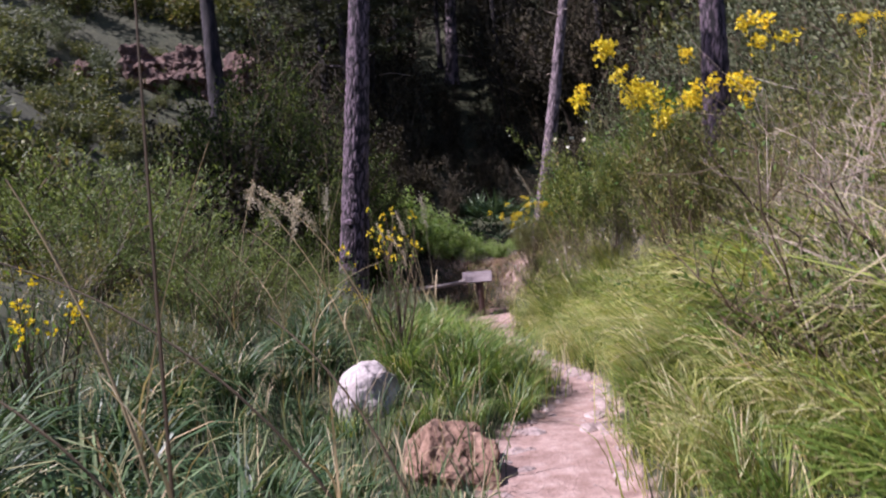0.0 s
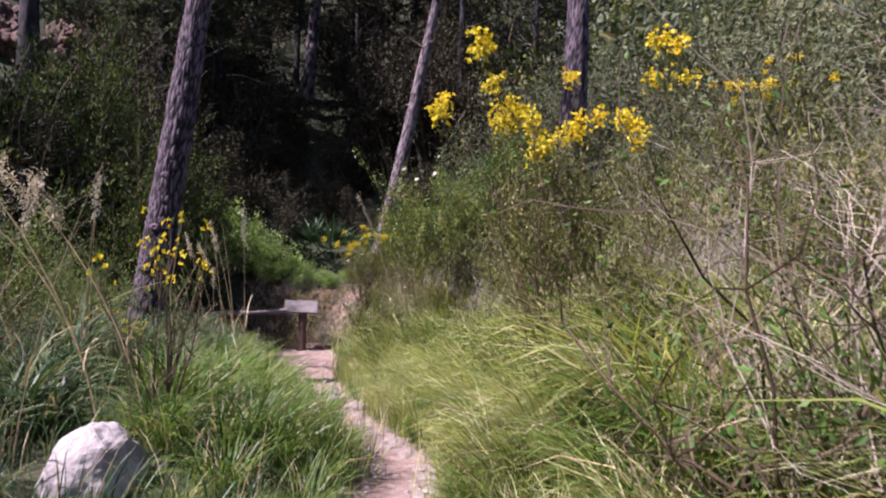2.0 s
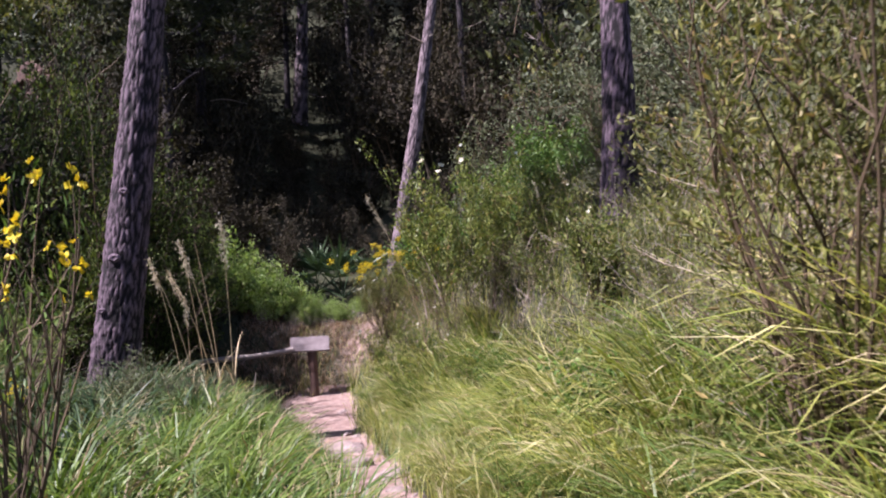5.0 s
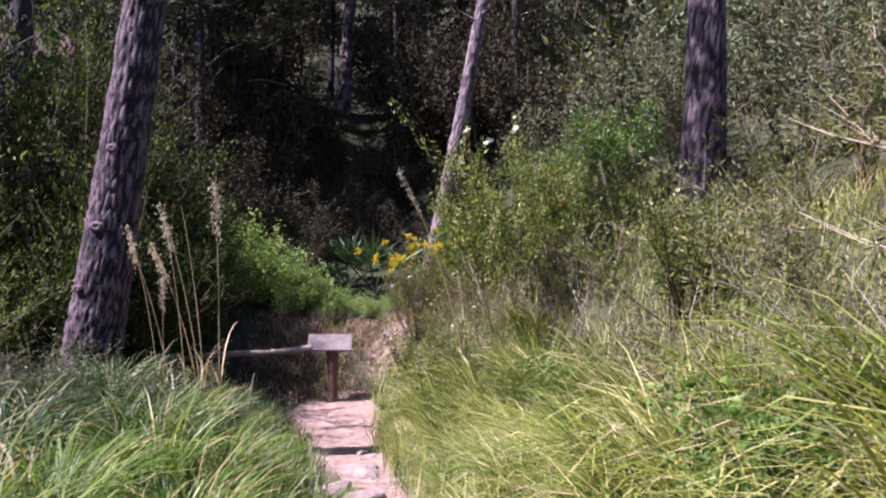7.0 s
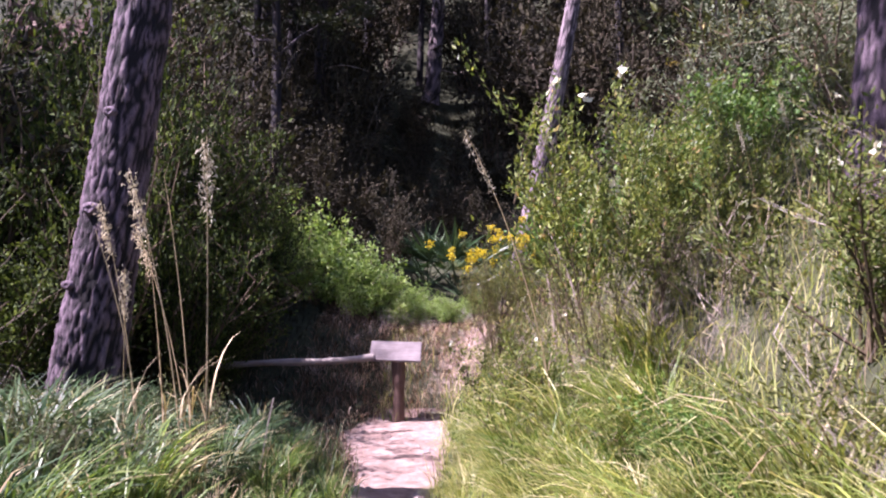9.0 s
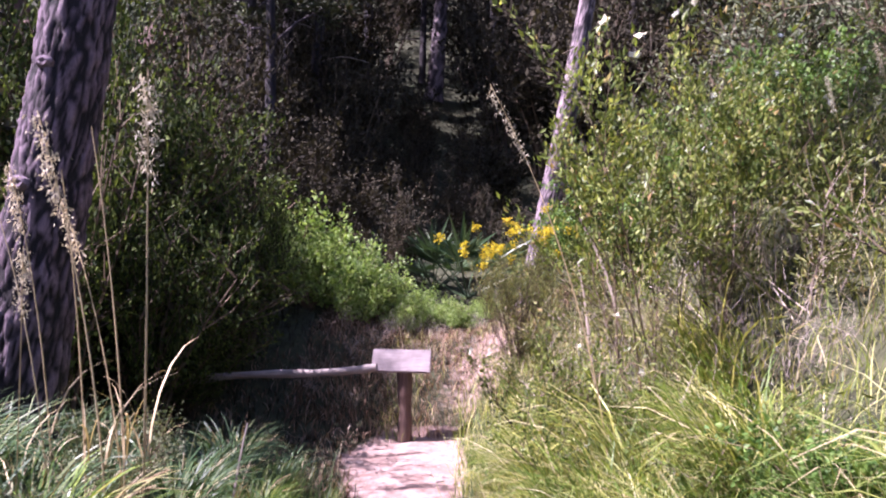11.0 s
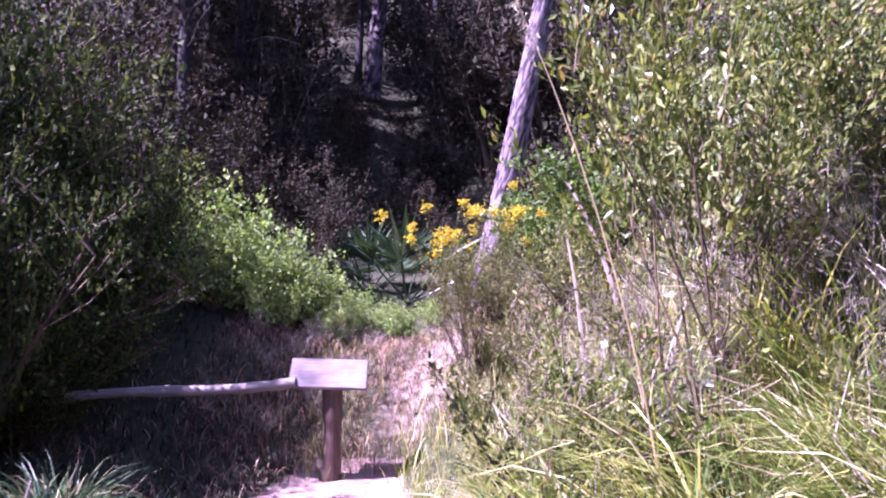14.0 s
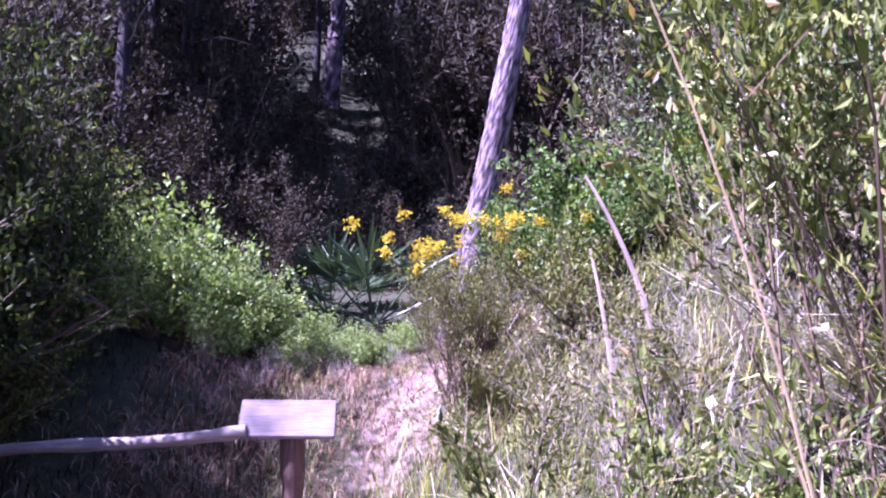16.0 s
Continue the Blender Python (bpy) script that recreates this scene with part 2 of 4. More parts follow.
def ground_mat():
    m, nt, bsdf, out = nodes_of("trail_and_soil")
    v = coords(nt)
    att = nt.nodes.new("ShaderNodeAttribute")
    att.attribute_name = "trail"
    big, mid, fine = noise_node(nt, v, 1.1, 4), noise_node(nt, v, 7, 5), noise_node(nt, v, 55, 4)
    trail = ramp(nt, mid, [(0.3, (0.175, 0.108, 0.09)), (0.5, (0.255, 0.172, 0.15)), (0.7, (0.35, 0.262, 0.238))])
    trail = blend(nt, 1.0, trail, ramp(nt, fine, [(0.3, (0.72, 0.70, 0.68)), (0.65, (1.15, 1.13, 1.12))]), "MULTIPLY")
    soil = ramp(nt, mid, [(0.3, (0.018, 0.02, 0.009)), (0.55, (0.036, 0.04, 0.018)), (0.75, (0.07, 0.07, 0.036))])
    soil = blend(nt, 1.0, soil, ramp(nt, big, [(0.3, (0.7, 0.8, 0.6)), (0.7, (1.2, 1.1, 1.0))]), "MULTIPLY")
    fac = nt.nodes.new("ShaderNodeMath")
    fac.operation = "MULTIPLY_ADD"
    nt.links.new(mid, fac.inputs[0])
    fac.inputs[1].default_value = 0.6
    nt.links.new(att.outputs["Fac"], fac.inputs[2])
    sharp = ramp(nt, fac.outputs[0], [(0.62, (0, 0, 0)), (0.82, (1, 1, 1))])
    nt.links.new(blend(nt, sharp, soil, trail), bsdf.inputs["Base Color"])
    bsdf.inputs["Roughness"].default_value = 0.95
    bump(nt, blend(nt, 0.5, mid, fine), 0.8, 0.025, bsdf)
    return m


def build_ground():
    xs = spaced(-400, -3.6, 3.6, 400, 0.12)
    ys = spaced(-400, -2.0, 22.0, 600, 0.12)
    gx, gy = np.meshgrid(xs, ys)
    gz = land(gx, gy)
    nx, ny = len(xs), len(ys)
    idx = np.arange(nx * ny).reshape(ny, nx)
    faces = np.stack([idx[:-1, :-1], idx[:-1, 1:], idx[1:, 1:], idx[1:, :-1]], -1).reshape(-1, 4)
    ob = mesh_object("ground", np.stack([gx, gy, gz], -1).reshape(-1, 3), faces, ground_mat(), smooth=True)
    d = np.abs(gx - path_x(gy)) - path_half(gy)
    trail = np.clip(0.5 - d / 0.35, 0, 1) * (gy < 18.4)
    # bare earth on the cut bank behind the sign
    bank = np.clip(1.25 - np.hypot((gx - 0.3 - 0.2 * (gy - 18.5)) / 1.15, (gy - 19.6) / 1.9), 0, 1)
    att = ob.data.attributes.new("trail", "FLOAT", "POINT")
    att.data.foreach_set("value", np.maximum(trail, 0.46 * bank).ravel().astype(np.float32))
    tagged(ob, "sloping soil with a pale stony footpath going down", "ground", kind="structure")


build_ground()
rng = np.random.default_rng(7)


# ---- plant geometry ----
def blades(root, head, bend, length, width, n_seg=5, gen=rng):
    """Curved grass blades: root (n,3), head = azimuth, bend = how far it arches over, as one vertex and face array."""
    n = len(root)
    k = n_seg + 1
    t = np.linspace(0, 1, k)[None, :]
    lean0 = gen.uniform(0.05, 0.3, n)[:, None]
    ang = lean0 + bend[:, None] * t ** 1.3
    seg = length[:, None] / n_seg
    dh, dz = np.sin(ang) * seg, np.cos(ang) * seg
    hor = np.concatenate([np.zeros((n, 1)), np.cumsum(dh[:, :-1], 1)], 1)
    ver = np.concatenate([np.zeros((n, 1)), np.cumsum(dz[:, :-1], 1)], 1)
    c, s = np.cos(head)[:, None], np.sin(head)[:, None]
    side = gen.normal(0, 0.06, n)[:, None] * length[:, None] * t ** 2
    mid = np.stack([root[:, 0:1] + hor * c - side * s, root[:, 1:2] + hor * s + side * c, root[:, 2:3] + ver], -1)
    half = (width[:, None] * 0.5 * np.clip(1.15 - t ** 2.2, 0, 1))
    tw = head + gen.normal(0, 0.5, n)
    ax = np.stack([-np.sin(tw), np.cos(tw), gen.normal(0, 0.25, n)], -1)[:, None, :]
    a, b = mid[:, :-1] - ax * half[:, :-1, None], mid[:, :-1] + ax * half[:, :-1, None]
    verts = np.concatenate([np.stack([a, b], 2).reshape(n, -1, 3), mid[:, -1:]], 1)
    per = 2 * (k - 1) + 1
    quads = [(2 * i, 2 * i + 1, 2 * i + 3, 2 * i + 2) for i in range(k - 2)]
    faces = []
    base = np.arange(n) * per
    q = (base[:, None, None] + np.array(quads)[None]).reshape(-1, 4).tolist()
    tri = (base[:, None] + np.array([2 * (k - 2), 2 * (k - 2) + 1, per - 1])[None]).tolist()
    return verts.reshape(-1, 3), q + tri


def leaves(at, size, up=0.3, aspect=0.45, gen=rng, aim=None, aim_w=0.0):
    """Small folded leaves at the given places."""
    n = len(at)
    d = gen.normal(0, 1, (n, 3))
    d[:, 2] += up
    if aim is not None:
        d = d * (1 - aim_w) + aim * aim_w * 1.7
    d /= np.linalg.norm(d, axis=1)[:, None] + 1e-9
    r = gen.normal(0, 1, (n, 3))
    r[:, 2] *= 0.5
    s = np.cross(d, r)
    s /= np.linalg.norm(s, axis=1)[:, None] + 1e-9
    nn = np.cross(s, d)
    L = (size * gen.uniform(0.6, 1.3, n))[:, None]
    W = L * aspect
    tip = at + d * L
    m = at + d * L * 0.45 + nn * L * 0.0
    l = m + s * W * 0.5 + nn * W * 0.18
    rr = m - s * W * 0.5 + nn * W * 0.18
    verts = np.stack([at, l, tip, rr], 1).reshape(-1, 3)
    b = np.arange(n)[:, None] * 4
    faces = np.concatenate([b + np.array([[0, 1, 2]]), b + np.array([[0, 2, 3]])], 0).tolist()
    return verts, faces


def tube(pts, radii, sides=6):
    """A tapered tube along points, closed at the far end."""
    pts = np.asarray(pts, float)
    tang = np.gradient(pts, axis=0)
    tang /= np.linalg.norm(tang, axis=1)[:, None] + 1e-9
    ref = np.array([0.31, 0.87, 0.38]) if abs(tang[0, 2]) > 0.6 else np.array([0, 0, 1.0])
    u = np.cross(tang, ref)
    u /= np.linalg.norm(u, axis=1)[:, None] + 1e-9
    v = np.cross(tang, u)
    a = np.linspace(0, 2 * np.pi, sides, endpoint=False)
    ring = pts[:, None] + (np.cos(a)[None, :, None] * u[:, None] + np.sin(a)[None, :, None] * v[:, None]) * np.asarray(radii)[:, None, None]
    k = len(pts)
    idx = np.arange(k * sides).reshape(k, sides)
    nxt = np.roll(idx, -1, 1)
    faces = np.stack([idx[:-1], nxt[:-1], nxt[1:], idx[1:]], -1).reshape(-1, 4).tolist()
    faces.append(idx[-1].tolist())
    return ring.reshape(-1, 3), faces


def joined(pieces):
    vs, fs, n = [], [], 0
    for v, f in pieces:
        vs.append(v)
        fs += [[i + n for i in face] for face in f]
        n += len(v)
    return np.concatenate(vs), fs


def wander(p, d, length, steps, wob, gen, rise=0.0):
    """A crooked line from p along d."""
    pts = [np.array(p, float)]
    d = np.array(d, float)
    for _ in range(steps):
        d = d + gen.normal(0, wob, 3) + np.array([0, 0, rise])
        d /= np.linalg.norm(d)
        pts.append(pts[-1] + d * length / steps)
    return np.array(pts)


def bush_proto(name, label, category, seed, radius, height, leaf_m, n_leaf, size, stems=14, subs=2, twig_m=None, aspect=0.45,
               flowers=None, spiky=0.0, hollow=0.55, bare=0.0, flower_label="", group="", crook=0.14, thin=1.0, leaf_from=0.0, fine=False):
    """A shrub: forked stems and a crown of small leaves in uneven clumps along its shoots."""
    g = np.random.default_rng(seed)
    root = new(name)
    tubes, tips, dirs = [], [], []
    for _ in range(stems):
        az, out = g.uniform(0, 2 * np.pi), g.uniform(0.15, 1.0)
        d = np.array([np.cos(az) * out * radius, np.sin(az) * out * radius, height * g.uniform(0.6, 1.0)])
        L = np.linalg.norm(d)
        line = wander((g.normal(0, 0.08 * radius), g.normal(0, 0.08 * radius), -0.06), d / L, L * 0.85, 6, crook, g, 0.03)
        tubes.append(tube(line if fine else line[::2], np.linspace(0.012, 0.004, 7 if fine else 4) * thin * (0.6 + height * 0.5), 4))
        for j in range(2, 7):
            for _ in range(subs):
                dd = d / L + g.normal(0, 0.55 - 0.25 * spiky, 3)
                dd[2] = abs(dd[2]) * 0.7 + 0.3 * spiky
                dd /= np.linalg.norm(dd)
                sub = wander(line[j], dd, L * g.uniform(0.18, 0.42), 4, crook + 0.02 if not spiky else 0.06, g, 0.05)
                tubes.append(tube(sub if fine else sub[::2], np.linspace(0.005, 0.0018, 5 if fine else 3) * thin * (0.6 + height * 0.4), 3))
                tips.append(sub)
                dirs.append(sub[-1] - sub[0])
    mesh_object("branchwork", *joined(tubes), twig_m or M_STEM, root)["kind"] = "stuff"
    if n_leaf:
        pick = g.choice([i for i, t in enumerate(tips) if t[0][2] >= leaf_from * height], n_leaf)
        f = g.uniform(0.05, 1.0, n_leaf) ** 0.75
        arr = np.array(tips)
        pos = f * 4
        i0 = np.clip(pos.astype(int), 0, 3)
        fr = (pos - i0)[:, None]
        at = arr[pick, i0] * (1 - fr) + arr[pick, i0 + 1] * fr
        at = at + g.normal(0, size * (0.9 - 0.5 * spiky), (n_leaf, 3))
        aim = np.array(dirs)[pick]
        aim /= np.linalg.norm(aim, axis=1)[:, None]
        mesh_object("foliage", *leaves(at, size, 0.4, aspect, g, aim, 0.25 + 0.4 * spiky), leaf_m, root)["kind"] = "stuff"
    if flowers:
        fm, fn, fs, top = flowers
        arr = np.array([t[-1] for t in tips])
        order = np.argsort(-(arr[:, 2] + g.normal(0, 0.06 * height, len(arr))))[:max(1, int(len(arr) * top))]
        pick = g.choice(order, fn)
        at = arr[pick] + g.normal(0, fs * 1.3, (fn, 3))
        # each flower: four petals round a point
        at4 = np.repeat(at, 4, 0)
        mesh_object("blossom", *leaves(at4, fs, 0.5, 0.8, g), fm, root, flower_label)["kind"] = "stuff"
    return tagged(root, label, category, group)


def put(ob, x, y, s=1.0, rz=0.0, sz=None, dz=0.0, tilt=0.0):
    m = Matrix.LocRotScale((x, y, float(land(x, y)) + dz), Euler((tilt, 0, rz)), (s, s, sz or s))
    return m


def place(ob, x, y, s=1.0, rz=0.0, sz=None, dz=0.0, tilt=0.0):
    ob.matrix_basis = put(ob, x, y, s, rz, sz, dz, tilt)
    return ob


def again(ob, x, y, s=1.0, rz=0.0, sz=None, dz=0.0, tilt=0.0):
    keep = ob.scale.copy()
    ob.scale = (1, 1, 1)
    c = copy_thing(ob, put(ob, x, y, s, rz, sz, dz, tilt))
    ob.scale = keep
    return c


# ---- trees ----
def trunk_mesh(line, radii, sides, rough, gen):
    """A trunk with long bark plates standing proud of dark furrows."""
    v, f = tube(line, radii, sides)
    k = len(line)
    v = v.reshape(k, sides, 3)
    outv = v - np.asarray(line)[:, None]
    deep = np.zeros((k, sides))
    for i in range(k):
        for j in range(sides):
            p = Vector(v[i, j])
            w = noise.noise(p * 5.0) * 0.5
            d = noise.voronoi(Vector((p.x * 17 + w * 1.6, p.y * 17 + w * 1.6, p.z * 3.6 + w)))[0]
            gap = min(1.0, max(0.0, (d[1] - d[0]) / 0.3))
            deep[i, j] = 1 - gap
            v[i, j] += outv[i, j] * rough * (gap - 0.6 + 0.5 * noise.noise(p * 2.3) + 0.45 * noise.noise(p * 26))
    return v.reshape(-1, 3), f, deep.ravel()


def needle_clump(center, r, n, gen):
    d = gen.normal(0, 1, (n, 3))
    d /= np.linalg.norm(d, axis=1)[:, None]
    d[:, 2] = np.abs(d[:, 2]) * 0.8 - 0.1
    at = center + d * r * gen.uniform(0.1, 1.0, n)[:, None]
    return at, d


def pine(name, label, seed, height, r0, lean, crown_from, clumps, bark, needles=46, sides=14, rings=26, rough=0.12, crown_r=2.6, base_flare=1.25, twigs=0, bow=1.0):
    g = np.random.default_rng(seed)
    root = new(name)
    t = np.linspace(0, 1, rings)
    bend = np.sin(t * 2.6 + g.uniform(0, 1)) * 0.12 + np.sin(t * 7 + g.uniform(0, 6)) * 0.035
    bend = bend * bow
    line = np.stack([lean[0] * t * height + bend, lean[1] * t * height + bend * 0.6 * g.uniform(-1, 1), t * height - 0.15], -1)
    line[:, :2] -= line[0, :2]
    radii = r0 * (1 - 0.72 * t) * (1 + (base_flare - 1) * np.exp(-t * height / 0.5))
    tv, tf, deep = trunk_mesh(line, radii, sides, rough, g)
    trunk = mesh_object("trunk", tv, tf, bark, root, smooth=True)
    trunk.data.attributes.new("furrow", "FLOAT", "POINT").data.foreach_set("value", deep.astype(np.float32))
    ats, aims = [], []
    n_limb = 9
    for i in range(n_limb):
        f = crown_from + (1 - crown_from) * (i + 0.5) / n_limb
        p = line[min(rings - 1, int(f * (rings - 1)))]
        az = i * 2.4 + g.uniform(-0.4, 0.4)
        L = crown_r * g.uniform(0.7, 1.2) * (1.1 - 0.5 * (f - crown_from) / (1 - crown_from))
        limb = wander(p, (np.cos(az), np.sin(az), 0.45), L, 7, 0.16, g, 0.04)
        mesh_object("limb", *tube(limb, np.linspace(r0 * 0.28, r0 * 0.05, 8), 5), bark, root)
        for c in range(clumps // n_limb):
            j = g.integers(2, 8)
            cc = limb[j] + g.normal(0, 0.42, 3) + np.array([0, 0, 0.15])
            a, d = needle_clump(cc, 0.42, needles, g)
            ats.append(a)
            aims.append(d)
    mesh_object("crown", *leaves(np.concatenate(ats), 0.25, 0.3, 0.26, g, np.concatenate(aims), 0.7), M_NEEDLE, root)
    for i in range(twigs):
        f = g.uniform(0.12, crown_from)
        p = line[int(f * (rings - 1))]
        az = g.uniform(0, 6.28)
        mesh_object("dead_branch", *tube(wander(p, (np.cos(az), np.sin(az), 0.1), g.uniform(0.6, 1.8), 6, 0.18, g), np.linspace(r0 * 0.12, r0 * 0.02, 7), 4), M_TWIG, root)
    return tagged(root, label, "tree")


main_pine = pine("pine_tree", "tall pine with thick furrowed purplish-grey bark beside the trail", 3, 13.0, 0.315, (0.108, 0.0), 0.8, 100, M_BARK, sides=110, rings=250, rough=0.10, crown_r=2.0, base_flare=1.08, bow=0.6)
place(main_pine, -3.1, 14.0)
for x, z, s in [(0.20, 2.1, 1.0), (0.33, 3.0, 0.8), (0.02, 1.4, 0.7)]:
    bm = bmesh.new()
    bmesh.ops.create_icosphere(bm, subdivisions=3, radius=1.0)
    for vert in bm.verts:
        ring = 1 - 0.5 * math.exp(-((vert.co.x ** 2 + vert.co.z ** 2) / 0.12)) if vert.co.y < 0 else 1
        vert.co = Vector((vert.co.x * 0.085 * s, vert.co.y * 0.075 * s * ring, vert.co.z * 0.06 * s)) * (1 + 0.2 * noise.noise(vert.co * 3))
    part("knot", bm, M_BARK, main_pine).location = (x, -0.27 + 0.01 * z, z)
thin_pine = pine("pine_tree", "slender grey-barked pine leaning over the bank behind the sign", 5, 12.0, 0.26, (0.178, 0.0), 0.78, 110, M_BARK_GREY, sides=48, rings=120, rough=0.09, crown_r=2.4, twigs=3, bow=0.3)
place(thin_pine, 1.34, 23.0)
right_pine = pine("pine_tree", "dark-barked pine standing in the scrub on the slope", 8, 11.0, 0.30, (0.0, 0.0), 0.8, 80, M_BARK, sides=48, rings=120, rough=0.09, crown_r=2.4)
place(right_pine, 4.65, 14.8)
left_pine = pine("pine_tree", "pine trunk in shade-dark bark below the red outcrop", 9, 14.0, 0.42, (-0.01, 0.0), 0.72, 120, M_BARK_SHADE, sides=20, rings=50, crown_r=3.0, bow=0.4)
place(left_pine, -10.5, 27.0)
far_pine = pine("pine_tree", "tall straight pine among the shaded trees", 12, 13.0, 0.37, (0.048, 0.0), 0.68, 130, M_BARK_GREY, sides=18, rings=50, crown_r=3.0, twigs=3, bow=0.4)
place(far_pine, -1.76, 38.0)
wood_pine = pine("pine_tree", "slim pine in the dark wood on the hillside", 14, 13.0, 0.17, (0.02, 0.01), 0.5, 190, M_BARK_SHADE, sides=12, rings=30, crown_r=3.0, twigs=4, needles=42)
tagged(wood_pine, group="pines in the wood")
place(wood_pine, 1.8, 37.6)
old_pine = pine("pine_tree", "broad-crowned pine in the dark wood on the hillside", 15, 14.0, 0.22, (-0.03, 0.0), 0.42, 220, M_BARK_SHADE, sides=12, rings=30, crown_r=3.6, twigs=4, needles=42)
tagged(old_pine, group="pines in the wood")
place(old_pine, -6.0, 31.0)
gw = np.random.default_rng(21)
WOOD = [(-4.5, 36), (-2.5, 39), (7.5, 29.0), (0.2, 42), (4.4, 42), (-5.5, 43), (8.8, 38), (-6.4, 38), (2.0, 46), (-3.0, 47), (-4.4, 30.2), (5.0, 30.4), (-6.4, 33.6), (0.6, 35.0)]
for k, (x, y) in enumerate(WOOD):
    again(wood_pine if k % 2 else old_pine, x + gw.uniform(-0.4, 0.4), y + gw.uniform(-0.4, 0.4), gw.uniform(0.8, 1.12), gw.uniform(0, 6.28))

# the last pine is unseen, added far left to cast shade on the thicket
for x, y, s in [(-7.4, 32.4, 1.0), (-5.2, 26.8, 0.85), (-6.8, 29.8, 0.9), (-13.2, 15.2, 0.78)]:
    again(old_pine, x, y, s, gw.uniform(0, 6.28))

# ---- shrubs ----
dark_a = bush_proto("evergreen_shrub", "dense evergreen shrub in the shade, leaves coloured shade-dark", "shrub", 31, 1.0, 1.9, M_LEAF_SHADE, 1900, 0.10, 7, subs=1, group="shaded shrubs")
dark_b = bush_proto("evergreen_shrub", "tall evergreen shrub under the trees, leaves coloured shade-dark", "shrub", 32, 1.1, 2.8, M_LEAF_SHADE, 2300, 0.095, 8, subs=1, group="shaded shrubs")
grey_a = bush_proto("hillside_shrub", "grey-green shrub on the sunlit hillside", "shrub", 33, 1.1, 1.5, M_LEAF_GREY, 750, 0.165, 6, subs=1, group="hillside shrubs")
olive_a = bush_proto("hillside_shrub", "olive-green scrub bush on the hillside", "shrub", 34, 1.0, 1.4, M_LEAF_OLIVE, 750, 0.155, 6, subs=1, group="hillside shrubs")
thicket = bush_proto("thicket_shrub", "tall shaded thicket shrub with small dark leaves", "shrub", 35, 0.95, 2.5, M_LEAF_THICKET, 6200, 0.064, 14, group="thicket")
place(thicket, -3.85, 18.3, 1.2)
place(dark_a, -4.1, 16.4, 1.2)
place(dark_b, -4.7, 17.6, 1.5)
grey_f = bush_proto("grey_shrub", "grey-green shrub with small narrow leaves", "shrub", 36, 0.95, 1.5, M_LEAF_GREY, 2800, 0.064, 12, aspect=0.32, group="grey shrubs")
place(grey_f, 4.6, 8.2, 1.3)
weed = bush_proto("fresh_weed_bush", "soft light green weed bush with fine leaves", "shrub", 37, 0.85, 1.4, M_LEAF_WEED, 3300, 0.055, 14, aspect=0.3, spiky=0.4, group="weed bushes")
place(weed, -5.8, 12.6, 1.9)
place(grey_a, -9.0, 22.5, 1.2)
place(olive_a, -7.6, 18.6, 1.2)
gs = np.random.default_rng(5)
# the thicket left of the sign
for x, y, s in [(-4.6, 19.2, 1.5), (-5.2, 21.0, 1.3), (-3.75, 17.4, 0.9), (-3.45, 19.1, 0.95), (-4.7, 15.3, 1.1), (-3.15, 18.7, 0.5), (-3.75, 18.7, 1.1), (-4.7, 19.9, 1.4), (-3.5, 18.0, 0.8), (-4.8, 17.2, 1.3), (-4.2, 16.6, 1.2), (-3.3, 17.9, 0.45)]:
    again(thicket, x, y, s, gs.uniform(0, 6.28))
again(thicket, -3.1, 19.3, 0.6, 1.0, 1.35)
for x, y, s, sz in [(-3.6, 15.4, 0.9, 1.8), (-3.35, 16.7, 0.8, 1.6), (-4.4, 19.4, 1.2, 2.0), (-4.9, 18.4, 1.3, 2.1), (-4.3, 18.6, 0.9, 1.75), (-5.6, 18.9, 1.3, 2.2), (-6.6, 17.6, 1.5, 2.6), (-5.8, 16.9, 1.4, 2.3), (-6.2, 19.6, 1.4, 2.5)]:
    again(thicket, x, y, s, gs.uniform(0, 6.28), sz)
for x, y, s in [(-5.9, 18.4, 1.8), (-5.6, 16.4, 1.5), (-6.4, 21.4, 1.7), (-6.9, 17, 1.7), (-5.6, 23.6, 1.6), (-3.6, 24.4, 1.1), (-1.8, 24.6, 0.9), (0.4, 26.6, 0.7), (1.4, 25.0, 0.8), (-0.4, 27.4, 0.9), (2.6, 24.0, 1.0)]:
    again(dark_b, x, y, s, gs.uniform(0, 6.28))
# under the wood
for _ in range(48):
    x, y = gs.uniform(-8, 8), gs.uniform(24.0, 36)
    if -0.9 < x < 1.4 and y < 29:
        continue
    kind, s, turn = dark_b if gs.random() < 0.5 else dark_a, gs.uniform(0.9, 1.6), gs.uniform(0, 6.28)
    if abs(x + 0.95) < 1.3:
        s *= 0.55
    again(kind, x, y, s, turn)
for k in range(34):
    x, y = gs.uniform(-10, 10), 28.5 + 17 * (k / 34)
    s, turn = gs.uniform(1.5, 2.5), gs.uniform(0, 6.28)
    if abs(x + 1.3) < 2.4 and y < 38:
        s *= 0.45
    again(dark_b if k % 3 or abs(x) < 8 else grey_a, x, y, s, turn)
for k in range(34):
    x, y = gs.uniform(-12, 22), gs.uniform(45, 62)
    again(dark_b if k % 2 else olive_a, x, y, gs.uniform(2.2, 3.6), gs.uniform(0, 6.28))
